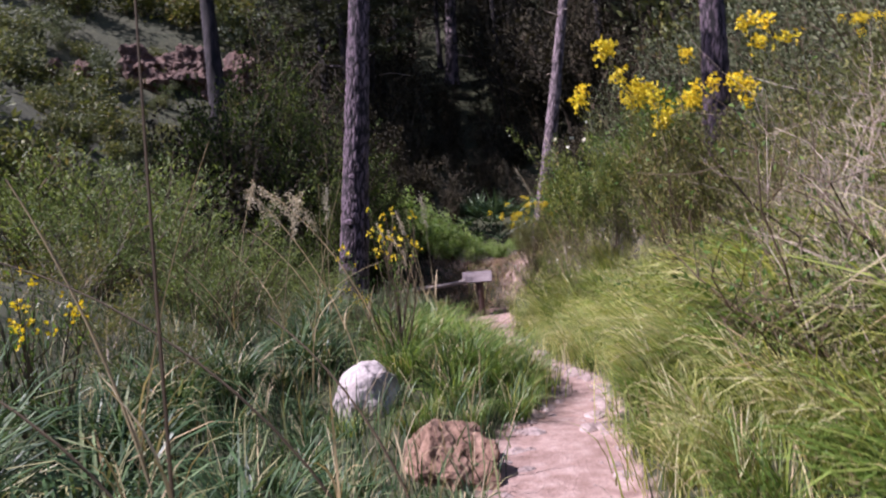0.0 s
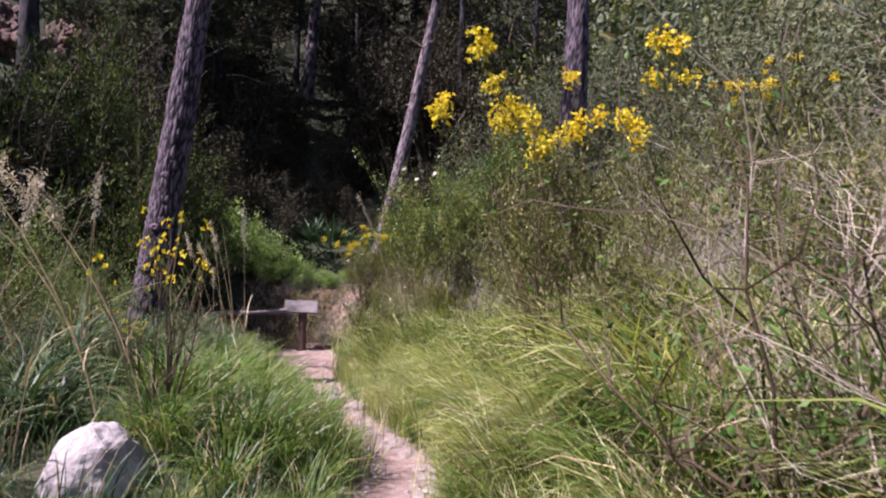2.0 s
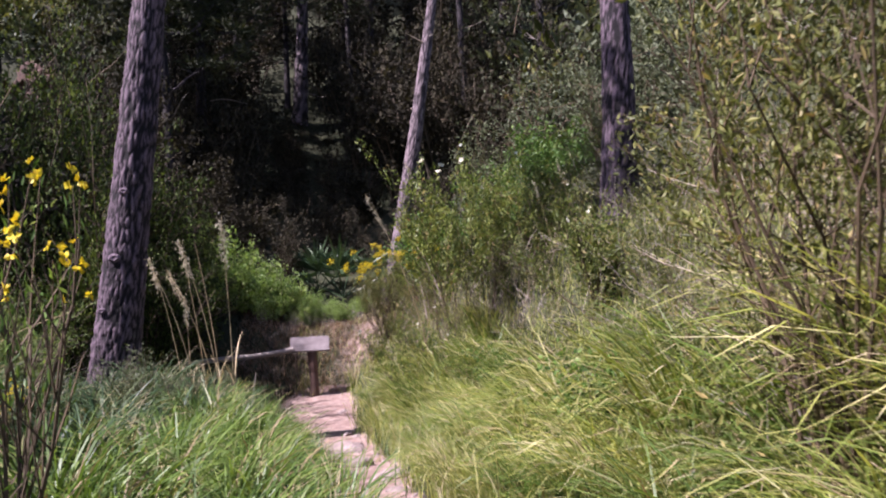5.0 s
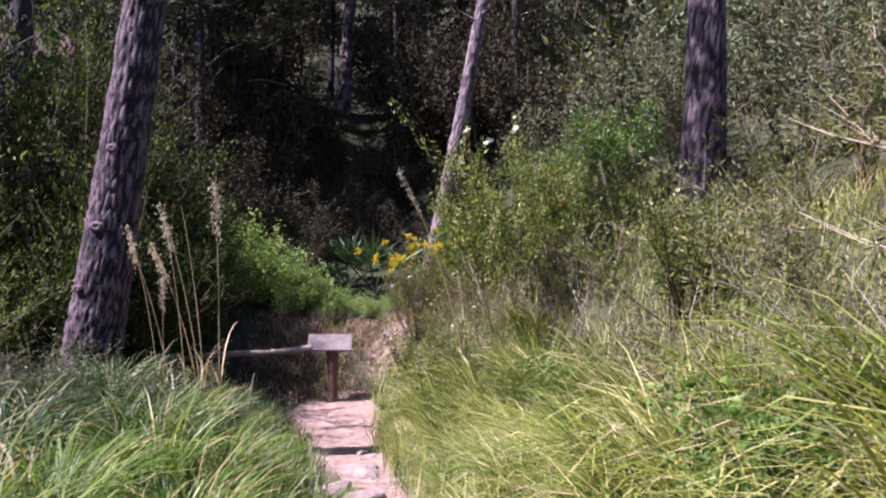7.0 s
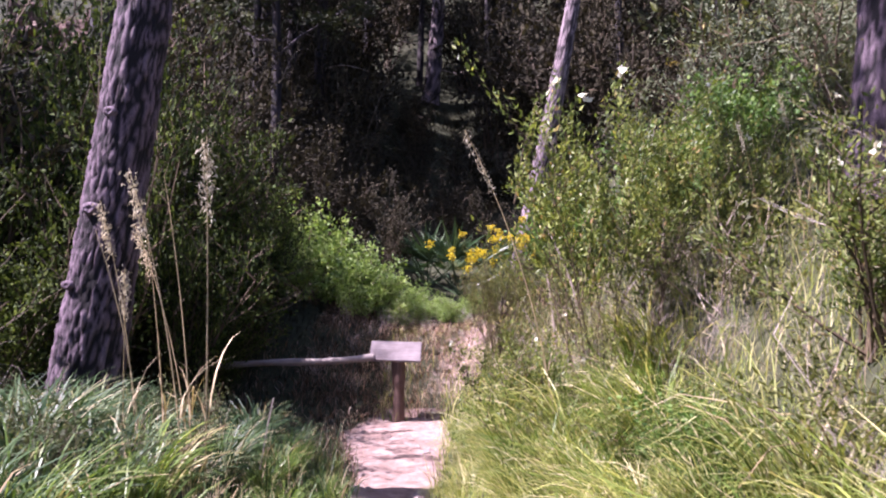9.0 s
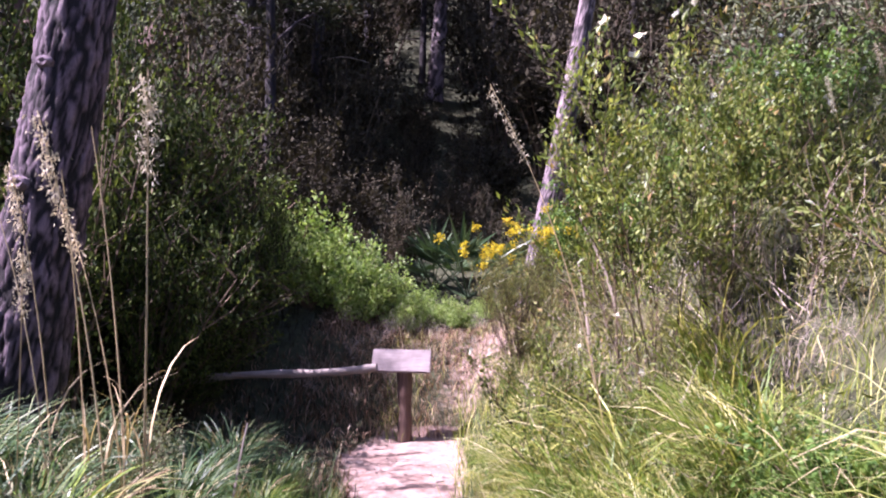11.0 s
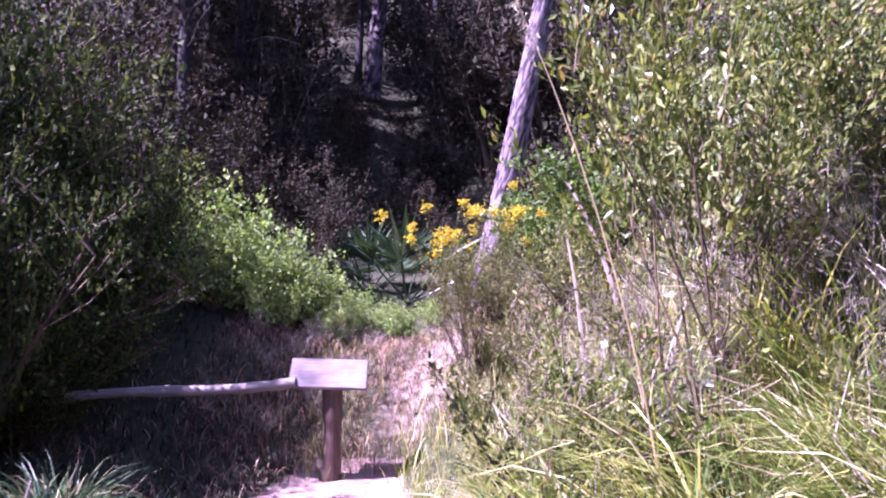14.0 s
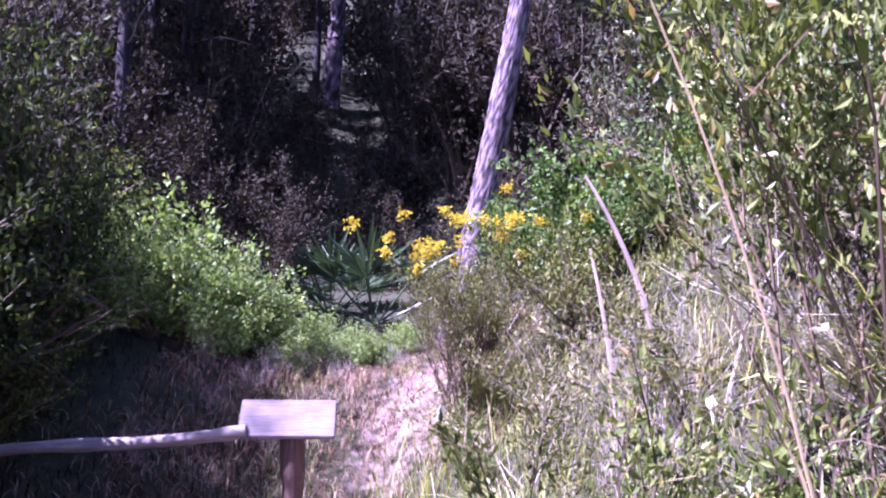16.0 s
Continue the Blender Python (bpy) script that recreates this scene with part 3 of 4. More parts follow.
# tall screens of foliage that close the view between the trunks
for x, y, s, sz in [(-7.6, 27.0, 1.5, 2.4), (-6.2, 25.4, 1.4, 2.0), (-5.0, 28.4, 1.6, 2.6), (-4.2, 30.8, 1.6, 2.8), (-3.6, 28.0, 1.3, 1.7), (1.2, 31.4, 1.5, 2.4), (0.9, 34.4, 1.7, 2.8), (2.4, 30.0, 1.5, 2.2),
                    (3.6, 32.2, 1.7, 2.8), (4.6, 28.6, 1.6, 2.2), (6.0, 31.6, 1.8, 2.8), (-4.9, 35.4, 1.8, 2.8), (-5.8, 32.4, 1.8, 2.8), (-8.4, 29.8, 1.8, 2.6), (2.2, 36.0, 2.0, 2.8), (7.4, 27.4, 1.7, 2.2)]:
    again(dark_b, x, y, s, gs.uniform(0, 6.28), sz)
for _ in range(45):
    x, y = gs.uniform(7.5, 26), gs.uniform(24, 52)
    again(grey_a if gs.random() < 0.5 else olive_a, x, y, gs.uniform(2.0, 3.4), gs.uniform(0, 6.28))
# open hillside to the left
for _ in range(55):
    x, y = gs.uniform(-26, -8.5), gs.uniform(14, 42)
    low = 20 < y < 35 and -0.68 < x / y < -0.31
    again(grey_a if gs.random() < 0.5 else olive_a, x, y, gs.uniform(0.35, 0.6) if low else gs.uniform(0.8, 1.7), gs.uniform(0, 6.28))
for k in range(16):
    y = 37.5 + 1.1 * (k % 8)
    again(olive_a if k % 3 else grey_a, -y * (0.34 + 0.17 * k / 16), y, gs.uniform(1.5, 2.1), gs.uniform(0, 6.28))
for _ in range(24):
    y = gs.uniform(24, 37)
    x = -y * gs.uniform(0.56, 0.92)
    again(grey_a if gs.random() < 0.4 else olive_a, x, y, gs.uniform(0.9, 1.4), gs.uniform(0, 6.28))
for _ in range(55):
    y = gs.uniform(19, 34)
    x = -y * gs.uniform(0.3, 0.7)
    again(grey_a if gs.random() < 0.45 else olive_a, x, y, gs.uniform(0.4, 0.7), gs.uniform(0, 6.28))
for _ in range(42):
    y = gs.uniform(35, 56)
    x = -y * gs.uniform(0.28, 0.85)
    again(grey_a if gs.random() < 0.5 else olive_a, x, y, gs.uniform(1.3, 2.2), gs.uniform(0, 6.28))
for x, y, s in [(5.2, 20.6, 1.9), (6.4, 19.6, 1.8), (4.4, 22.5, 1.8), (5.4, 12.4, 1.3), (5.6, 9.8, 1.5), (5.2, 6.4, 1.5), (4.4, 5.0, 1.3), (6.2, 7.6, 1.6), (6.6, 11.4, 1.7), (6.2, 14.6, 1.6), (7.4, 17.0, 1.9), (5.6, 17.4, 1.5), (7.8, 9.6, 1.8), (7.6, 13.2, 1.8), (3.6, 3.6, 1.0), (7.0, 5.4, 1.6), (8.4, 20.4, 2.0), (-1.45, 11.0, 0.4), (-1.5, 12.7, 0.5), (-1.7, 10.2, 0.45)]:
    again(grey_f, x, y, s, gs.uniform(0, 6.28))
for x, y, s in [(-5.0, 11.8, 1.3), (-6.9, 13.4, 2.0), (-3.1, 7.4, 0.75), (-4.1, 8.8, 1.0), (-3.6, 10.2, 0.9), (-5.6, 9.4, 1.3), (-2.5, 9.6, 0.6), (-6.6, 10.6, 1.5), (-4.8, 14.0, 1.2), (-8.0, 15.6, 2.0), (-7.8, 11.4, 1.7), (-2.9, 10.9, 0.7)]:
    again(weed, x, y, s, gs.uniform(0, 6.28))
for _ in range(30):
    x, y = gs.uniform(-15, -7.5), gs.uniform(7, 16)
    again(olive_a if gs.random() < 0.6 else grey_a, x, y, gs.uniform(0.6, 1.0), gs.uniform(0, 6.28))
# the slope to the right
for _ in range(30):
    x, y = gs.uniform(8.5, 19), gs.uniform(10, 38)
    again(grey_a if gs.random() < 0.6 else olive_a, x, y, gs.uniform(1.0, 2.2), gs.uniform(0, 6.28))

bramble = bush_proto("bramble_bush", "bright green leafy bramble in the sun behind the sign", "bush", 41, 0.8, 1.3, M_LEAF_LIT, 4200, 0.07, 22, aspect=0.72, group="brambles")
place(bramble, -1.9, 21.1, 0.85)
for x, y, s in [(-2.6, 21.5, 1.05), (-3.2, 21.7, 1.2), (-1.2, 21.1, 0.6), (-0.6, 21.3, 0.4), (-2.4, 20.4, 0.8), (-1.6, 20.3, 0.65), (0.1, 21.3, 0.4), (-2.0, 20.6, 0.9), (-1.5, 20.8, 0.8), (-0.9, 20.6, 0.4), (0.6, 21.6, 0.35), (-0.7, 22.6, 0.5), (-0.3, 21.9, 0.4), (0.5, 22.0, 0.3)]:
    again(bramble, x, y, s, gs.uniform(0, 6.28))
leafy = bush_proto("leafy_bush", "mid-green leafy bush growing on the slope", "bush", 42, 0.9, 1.2, M_LEAF_MID, 4600, 0.075, 16, aspect=0.65, group="leafy bushes")
place(leafy, 3.1, 18.6, 1.1)
for x, y, s in [(2.1, 20.4, 1.0), (2.5, 19.2, 1.0), (3.8, 18.2, 1.1), (4.6, 17.8, 1.0), (4.9, 20, 1.2), (3.4, 17.3, 0.8), (2.2, 12.4, 0.5), (1.9, 8.0, 0.5), (5.4, 24.0, 1.0)]:
    again(leafy, x, y, s, gs.uniform(0, 6.28))
cistus = bush_proto("rockrose_bush", "upright yellow-green rockrose with a few white flowers", "bush", 43, 0.75, 1.9, M_LEAF_CISTUS, 4300, 0.068, 14, spiky=0.55, aspect=0.38, flowers=(M_WHITE, 4, 0.06, 0.15), flower_label="white open flowers", group="rockroses")
place(cistus, 1.0, 14.5, 0.75)
tall_cistus = bush_proto("rockrose_bush", "tall leggy rockrose, leafy on top over bare brown stems", "bush", 53, 0.5, 3.3, M_LEAF_CISTUS, 5600, 0.062, 11, twig_m=M_STEM, spiky=0.6, aspect=0.4, flowers=(M_WHITE, 4, 0.06, 0.12), flower_label="white open flowers", group="rockroses", leaf_from=0.34, thin=0.34)
place(tall_cistus, 1.8, 14.4)
again(tall_cistus, 2.5, 15.2, 0.85, 2.2)
for x, y, s in [(1.9, 18.6, 0.8), (2.9, 16.4, 0.8), (3.3, 12.4, 0.8), (3.4, 15.2, 0.9), (1.3, 19.6, 0.6)]:
    again(cistus, x, y, s, gs.uniform(0, 6.28))
scrub = bush_proto("heather_scrub", "low olive-brown scrub with fine twigs", "bush", 44, 0.75, 0.95, M_LEAF_OLIVE, 2100, 0.05, 11, twig_m=M_TWIG, aspect=0.25, spiky=0.3, thin=0.4, group="low scrub")
place(scrub, 1.2, 15.4, 1.0)
for x, y, s in [(1.15, 17.1, 1.15), (1.9, 16.2, 1.2), (1.3, 13.9, 0.8), (2.0, 13.1, 1.0), (2.7, 11.4, 1.2), (2.5, 9.4, 1.1), (3.3, 10.2, 1.2), (3.0, 7.6, 1.2), (3.6, 6.0, 1.3), (2.9, 4.4, 1.2), (3.8, 8.8, 1.3), (2.2, 18.4, 1.0), (1.6, 18.0, 1.1), (3.0, 14.6, 1.4), (3.9, 16.4, 1.5), (4.6, 13.0, 1.6), (3.8, 12.0, 1.4), (5.0, 15.4, 1.7), (2.6, 15.6, 1.3), (3.2, 17.8, 1.5), (4.6, 10.4, 1.6), (4.4, 7.4, 1.6), (5.2, 5.6, 1.7), (2.0, 5.0, 0.95), (2.2, 5.5, 0.95), (1.85, 6.0, 0.9), (3.1, 5.3, 1.2), (2.35, 6.3, 1.1), (2.8, 4.7, 1.0), (2.15, 7.3, 0.8), (2.7, 8.4, 1.0), (1.75, 9.4, 0.6), (-3.2, 8.8, 1.0), (-3.9, 6.6, 1.0), (-4.3, 10.2, 1.2), (-3.4, 11.4, 1.0), (-5.2, 8.0, 1.3), (-4.8, 12.6, 1.2), (-2.6, 5.2, 0.8)]:
    again(scrub, x, y, s, gs.uniform(0, 6.28))
brush = bush_proto("dead_brush", "tangle of bare grey dead twigs in the grass", "bush", 45, 0.8, 1.1, None, 0, 0.03, 15, subs=3, twig_m=M_TWIG, group="dead brush", crook=0.42, thin=0.27, fine=True)
place(brush, 1.62, 4.45, 0.8, sz=0.95)
again(brush, 2.5, 6.9, 1.1, 1.0, 1.2)
again(brush, 2.9, 3.9, 1.0, 3.0, 1.2)
again(brush, 3.3, 6.5, 0.95, 2.0, 1.1)
again(brush, 3.5, 6.9, 1.1, 0.4, 1.2)
again(brush, 3.0, 7.1, 0.95, 5.0, 1.2)
again(brush, 2.75, 5.9, 0.7, 4.1, 1.1)
for x, y, s in [(2.1, 4.2, 0.7), (2.5, 7.6, 1.0), (1.95, 8.4, 0.8), (2.3, 9.8, 0.85), (2.5, 8.8, 0.9), (1.75, 6.9, 0.7), (3.2, 5.2, 0.9), (2.9, 3.4, 0.8), (2.2, 16.6, 0.7), (3.1, 8.6, 0.8), (3.4, 6.8, 0.9), (-2.9, 12.0, 0.9), (1.9, 11.6, 0.55), (-1.2, 19.8, 0.45), (-0.5, 19.7, 0.4), (0.9, 20.3, 0.5), (-0.9, 19.1, 0.4), (-0.3, 20.3, 0.4), (-1.5, 19.3, 0.5), (0.1, 19.2, 0.25), (1.0, 19.2, 0.45), (-1.0, 20.3, 0.5), (-0.1, 18.7, 0.25), (0.5, 20.7, 0.4), (-1.9, 18.7, 0.5), (-2.4, 17.6, 0.45), (-0.7, 18.6, 0.3), (-1.3, 18.5, 0.35), (-0.6, 20.7, 0.5), (0.2, 20.2, 0.35), (-1.7, 20.0, 0.55), (0.9, 21.2, 0.45), (1.4, 14.8, 0.6), (1.7, 15.4, 0.8), (2.2, 14.6, 0.9), (2.5, 15.3, 0.9), (1.5, 16.3, 0.7), (2.7, 14.0, 0.9), (2.1, 13.6, 0.7), (1.9, 17.0, 0.8), (3.1, 15.6, 1.0), (2.9, 16.9, 0.9)]:
    again(brush, x, y, s, gs.uniform(0, 6.28))
gorse = bush_proto("broom_bush", "tall thin broom bush covered in yellow blossom", "bush", 46, 0.42, 2.3, M_LEAF_OLIVE, 6500, 0.036, 16, aspect=0.32, spiky=0.4, thin=0.45, leaf_from=0.35, flowers=(M_YELLOW, 430, 0.03, 0.1), flower_label="yellow blossom", group="flowering broom")
place(gorse, 1.85, 5.3, 0.85)
for x, y, k in [(1.62, 5.75, 0.95), (4.2, 7.9, 0.6), (4.8, 8.1, 0.55)]:
    again(gorse, x, y, k, gs.uniform(0, 6.28))
daisy = bush_proto("yellow_wildflower", "thin-stemmed wildflower clump with yellow heads", "flower", 47, 0.26, 1.5, M_LEAF_MID, 300, 0.05, 7, aspect=0.3, spiky=0.8, flowers=(M_YELLOW, 60, 0.03, 0.4), flower_label="yellow flower heads", group="yellow wildflowers")
place(daisy, -0.93, 6.3, 0.75, sz=1.0)
again(gorse, 0.85, 18.6, 0.82, 1.0)
again(gorse, 0.98, 18.9, 0.84, 3.4)
for x, y, s in [(-1.6, 7.6, 0.45), (-2.85, 4.0, 0.85)]:
    again(daisy, x, y, s, gs.uniform(0, 6.28))


# ---- grass ----
def tussock(name, label, seed, n, length, spread, material, group, width=0.009, bend=1.7, tilt_to=None, withered=0.07):
    g = np.random.default_rng(seed)
    az = g.uniform(0, 2 * np.pi, n)
    rad = spread * np.sqrt(g.uniform(0, 1, n))
    root = np.stack([np.cos(az) * rad, np.sin(az) * rad, np.full(n, -0.05)], -1)
    head = az + g.normal(0, 0.7, n)
    if tilt_to is not None:
        head = np.where(g.random(n) < 0.55, tilt_to + g.normal(0, 0.6, n), head)
    thing = new(name)
    curl, size, wide = g.uniform(0.5, 1.0, n) * bend, length * g.uniform(0.45, 1.1, n), width * g.uniform(0.6, 1.3, n)
    dry = g.random(n) < withered
    for word, mat, pick in (("foliage", material, ~dry), ("straw", M_STRAW, dry)):
        mesh_object(word, *blades(root[pick], head[pick], curl[pick], size[pick], wide[pick], 5, g), mat, thing)["kind"] = "stuff"
    return tagged(thing, label, "grass", group)


YEL = [tussock("grass_tussock", "tall arching yellow-green grass tussock", 60 + i, 250, 1.0 + 0.09 * i, 0.24, M_GRASS_YEL, "trailside grass", 0.010, 2.7, math.pi * 1.05) for i in range(4)]
BLU = [tussock("grass_tussock", "coarse deep-green grass tussock with glossy blades", 70 + i, 150, 0.9 + 0.1 * i, 0.18, M_GRASS_BLUE, "trailside grass", 0.018, 2.6, withered=0.03) for i in range(4)]
gg = np.random.default_rng(11)


sown = set()


def sow(protos, spots):
    for x, y, s in spots:
        k = int(gg.integers(0, len(protos)))
        fn = again if protos[k].name in sown else place
        sown.add(protos[k].name)
        fn(protos[k], x, y, s, gg.uniform(-0.5, 0.5) if x > path_x(y) else gg.uniform(0, 6.28), sz=s * gg.uniform(0.8, 1.1))


spots = []
for y in np.arange(1.6, 17.0, 0.34):
    e = float(path_x(y) + path_half(y))
    for u in (0.22, 0.62, 1.05, 1.55):
        if u > 1.1 and gg.random() < 0.45:
            continue
        if y > 15.2 and u > 0.9:
            continue
        s = gg.uniform(0.38, 0.58) if u < 0.4 else (gg.uniform(0.62, 0.85) if u < 0.8 else gg.uniform(0.8, 1.12))
        s *= float(np.interp(y, [10, 13, 17], [1, 0.95, 0.75]))
        spots.append((e + u + gg.normal(0, 0.09), y + gg.normal(0, 0.12), s))
spots += [(1.15, 4.7, 0.8), (1.45, 5.0, 0.85), (1.2, 5.3, 0.85), (1.6, 4.6, 0.9), (1.9, 4.9, 0.95), (1.35, 6.2, 0.85), (1.75, 6.5, 0.95), (1.1, 13.4, 1.1), (1.5, 13.9, 1.2), (1.0, 14.3, 1.0), (1.7, 14.6, 1.2), (1.3, 15.0, 1.0), (2.1, 13.6, 1.2), (1.9, 12.9, 1.2), (2.3, 14.6, 1.2), (0.95, 15.4, 0.8), (0.85, 18.4, 0.6), (1.2, 18.8, 0.7), (0.9, 17.8, 0.6)]
MIX = YEL + [tussock("grass_tussock", "tall fresh green grass tussock", 66 + i, 200, 1.05, 0.2, M_GRASS_MID, "trailside grass", 0.014, 2.5, math.pi * 1.05) for i in range(2)]
sow(MIX, [p for p in spots if p[1] < 11.5])
GREEN = [tussock("grass_tussock", "tall pale green grass tussock beside the sign", 76 + i, 260, 1.1, 0.22, (M_GRASS_YEL, M_GRASS_MID, M_GRASS_YEL)[i], "trailside grass", 0.009, 2.5, math.pi * 1.05) for i in range(3)]
sow(GREEN, [p for p in spots if p[1] >= 11.5])
spots = []
for y in np.arange(1.2, 15.4, 0.36):
    e = float(path_x(y) - path_half(y))
    for u in (0.2, 0.62, 1.1, 1.65, 2.3):
        x = e - u + gg.normal(0, 0.1)
        if u > 1.3 and gg.random() < 0.3:
            continue
        if math.hypot(x + 1.1, y - 5.5) < 0.4 or math.hypot(x + 0.42, y - 4.2) < 0.55:
            continue
        s = gg.uniform(0.35, 0.55) if u < 0.4 else gg.uniform(0.6, 0.85)
        if -1.9 < x < -0.2 and 2.6 < y < 5.3:
            s = gg.uniform(0.25, 0.42)
        if y > 11.5 and u < 0.9:
            s *= 0.75
        spots.append((x, y + gg.normal(0, 0.12), s))
for x, y, s in [(0.12, 6.25, 0.7), (-0.18, 6.0, 0.7), (-0.32, 6.7, 0.85), (-0.05, 7.2, 0.8), (-0.45, 7.5, 0.9), (0.05, 7.9, 0.75), (-2.0, 3.2, 1.0), (-1.7, 2.5, 1.0), (-2.5, 4.0, 1.0), (-1.3, 1.9, 0.9), (-2.3, 2.4, 1.1), (-2.9, 3.3, 1.1), (-1.05, 2.6, 0.7)]:
    spots.append((x, y, s))
FRESH = [tussock("grass_tussock", "lush fresh green grass tussock arching over the trail", 86 + i, 190, 0.95, 0.2, M_GRASS_MID, "trailside grass", 0.014, 2.6) for i in range(3)]
sow(BLU, [p for p in spots if p[1] < 4.6 or p[0] < -1.3])
sow(FRESH, [p for p in spots if p[1] >= 4.6 and p[0] >= -1.3])


def meadow(name, label, spots_n, xr, yr, seed, material, length, width, dens=None, flat=0.0):
    """Loose grass and weeds between the tussocks, all of it together."""
    g = np.random.default_rng(seed)
    x, y = g.uniform(*xr, spots_n), g.uniform(*yr, spots_n)
    d = np.abs(x - path_x(y)) - path_half(y)
    ok = (d > -0.02 - 0.16 * g.random(spots_n) ** 3) if dens is None else dens(x, y, g)
    x, y = x[ok], y[ok]
    n = len(x)
    v, f = blades(np.stack([x, y, land(x, y) - 0.03], -1), g.uniform(0, 6.28, n), g.uniform(0.3, 1.6, n) + flat, length * g.uniform(0.35, 1.2, n), width * g.uniform(0.6, 1.3, n), 4, g)
    tagged(mesh_object(name, v, f, material), label, "grass", kind="stuff")


meadow("grass", "loose green grass filling the gaps beside the trail", 14000, (-5.0, 0.6), (0, 16.0), 81, M_GRASS_BLUE, 0.45, 0.009)
meadow("grass", "loose yellow-green grass on the slope", 16000, (0, 5.0), (0, 19), 82, M_GRASS_YEL, 0.5, 0.009)
meadow("dry_grass", "thin dry straw among the scrub", 5000, (-5, 5.5), (0, 16.5), 83, M_STRAW, 0.6, 0.005)
meadow("leaf_litter", "brown litter and dead stems on the cut bank", 9000, (-2.2, 1.8), (18.1, 21.2), 87, M_LITTER, 0.26, 0.008,
       lambda x, y, g: (np.abs(x - 0.45 - 0.2 * (y - 18.5)) > 0.45 * g.uniform(0, 1.6, len(x))) | (g.random(len(x)) < 0.3), flat=1.3)
meadow("dry_grass", "dry pale grass on the cut bank", 3000, (-1.3, 2.0), (18.2, 21.2), 84, M_STRAW, 0.2, 0.006,
       lambda x, y, g: (np.abs(x - 0.35 - 0.2 * (y - 18.5)) > 0.3 * g.uniform(0, 2, len(x))) | (g.random(len(x)) < 0.25))
meadow("grass", "short green grass at the foot of the bank", 2600, (-2.2, 1.6), (17.9, 20.6), 85, M_GRASS_YEL, 0.3, 0.007,
       lambda x, y, g: (x > -0.9) & ((np.abs(x - 0.2) > 0.6) | (g.random(len(x)) < 0.2)))


meadow("leaf_litter", "brown fallen leaves and stems below the rail", 7000, (-5.5, -0.6), (15.0, 19.2), 88, M_LITTER, 0.2, 0.012,
       lambda x, y, g: np.abs(x - path_x(y)) - path_half(y) > -0.05, flat=1.0)
# weeds take the shade-coloured leaf, which paints in the dark below the rail
meadow("shade_weeds", "low weeds and litter below the rail, coloured shade-dark", 4200, (-5.5, -0.7), (15.4, 20.4), 86, M_LEAF_SHADE, 0.2, 0.014,
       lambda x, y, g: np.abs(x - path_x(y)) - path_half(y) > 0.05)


# ---- sign, rail, stones ----
def bevel_box(size, bevel=0.006, segs=2):
    bm = bmesh.new()
    bmesh.ops.create_cube(bm, size=1.0)
    bmesh.ops.scale(bm, vec=size, verts=bm.verts)
    bmesh.ops.bevel(bm, geom=bm.edges[:], offset=bevel, segments=segs, affect="EDGES")
    return bm


def build_sign():
    root = new("trail_sign")
    root.location = (-0.56, 18.0, float(land(-0.56, 18.0)) - 0.05)
    g = np.random.default_rng(3)
    v, f = tube(np.stack([0.012 * np.sin(np.linspace(0, 3, 14)) + np.linspace(0.03, 0, 14), np.zeros(14), np.linspace(-0.1, 1.0, 14)], -1), 0.09 * (1 + 0.07 * np.sin(np.linspace(0, 9, 14)) + g.normal(0, 0.03, 14)) * np.linspace(0.94, 1.06, 14), 14)
    mesh_object("post", v, f, M_POST, root, "dark brown round wooden post", smooth=True)
    bm = bevel_box((0.76, 0.34, 0.045), 0.008)
    for vert in bm.verts:
        vert.co.z += 0.004 * math.sin(9 * vert.co.x)
        vert.co.y += 0.004 * math.sin(14 * vert.co.x + 1)
    bmesh.ops.subdivide_edges(bm, edges=bm.edges[:], cuts=1)
    board = part("board", bm, M_BOARD, root, "blank silver-grey weathered plank tilted to the reader")
    board.matrix_basis = pose(-0.03, -0.02, 1.075, 52, 0, 0.5)
    cleat = part("cleat", bevel_box((0.10, 0.2, 0.05), 0.008), M_POST, root)
    cleat.matrix_basis = pose(0.0, 0.015, 1.02, 52, 0, 0)
    tagged(root, "low wooden trail sign, blank weathered board on a brown post", "sign")


build_sign()


def build_rail():
    root = new("wooden_rail")
    root.location = (-0.9, 17.9, 0.0)
    g = np.random.default_rng(6)
    t = np.linspace(0, 1, 26)
    line = np.stack([-3.4 * t, 0.1 * t, 0.93 - 0.31 * t - 0.02 * np.sin(t * 9)], -1)
    v, f = tube(line, 0.05 * (1 + 0.10 * np.sin(t * 21) + g.normal(0, 0.05, 26)), 10)
    mesh_object("rail", v, f, M_RAIL, root, "pale bark-stripped pole", smooth=True)
    for x in (-3.25,):
        z0 = float(land(-0.9 + x, 17.95))
        v, f = tube(np.stack([np.full(8, x), np.full(8, 0.09), np.linspace(z0 - 0.12, 0.93 + 0.091 * x - 0.02, 8)], -1), np.full(8, 0.06), 10)
        mesh_object("post", v, f, M_POST, root, smooth=True)
    tagged(root, "rustic handrail of a pale pole running from the sign", "fence")


build_rail()


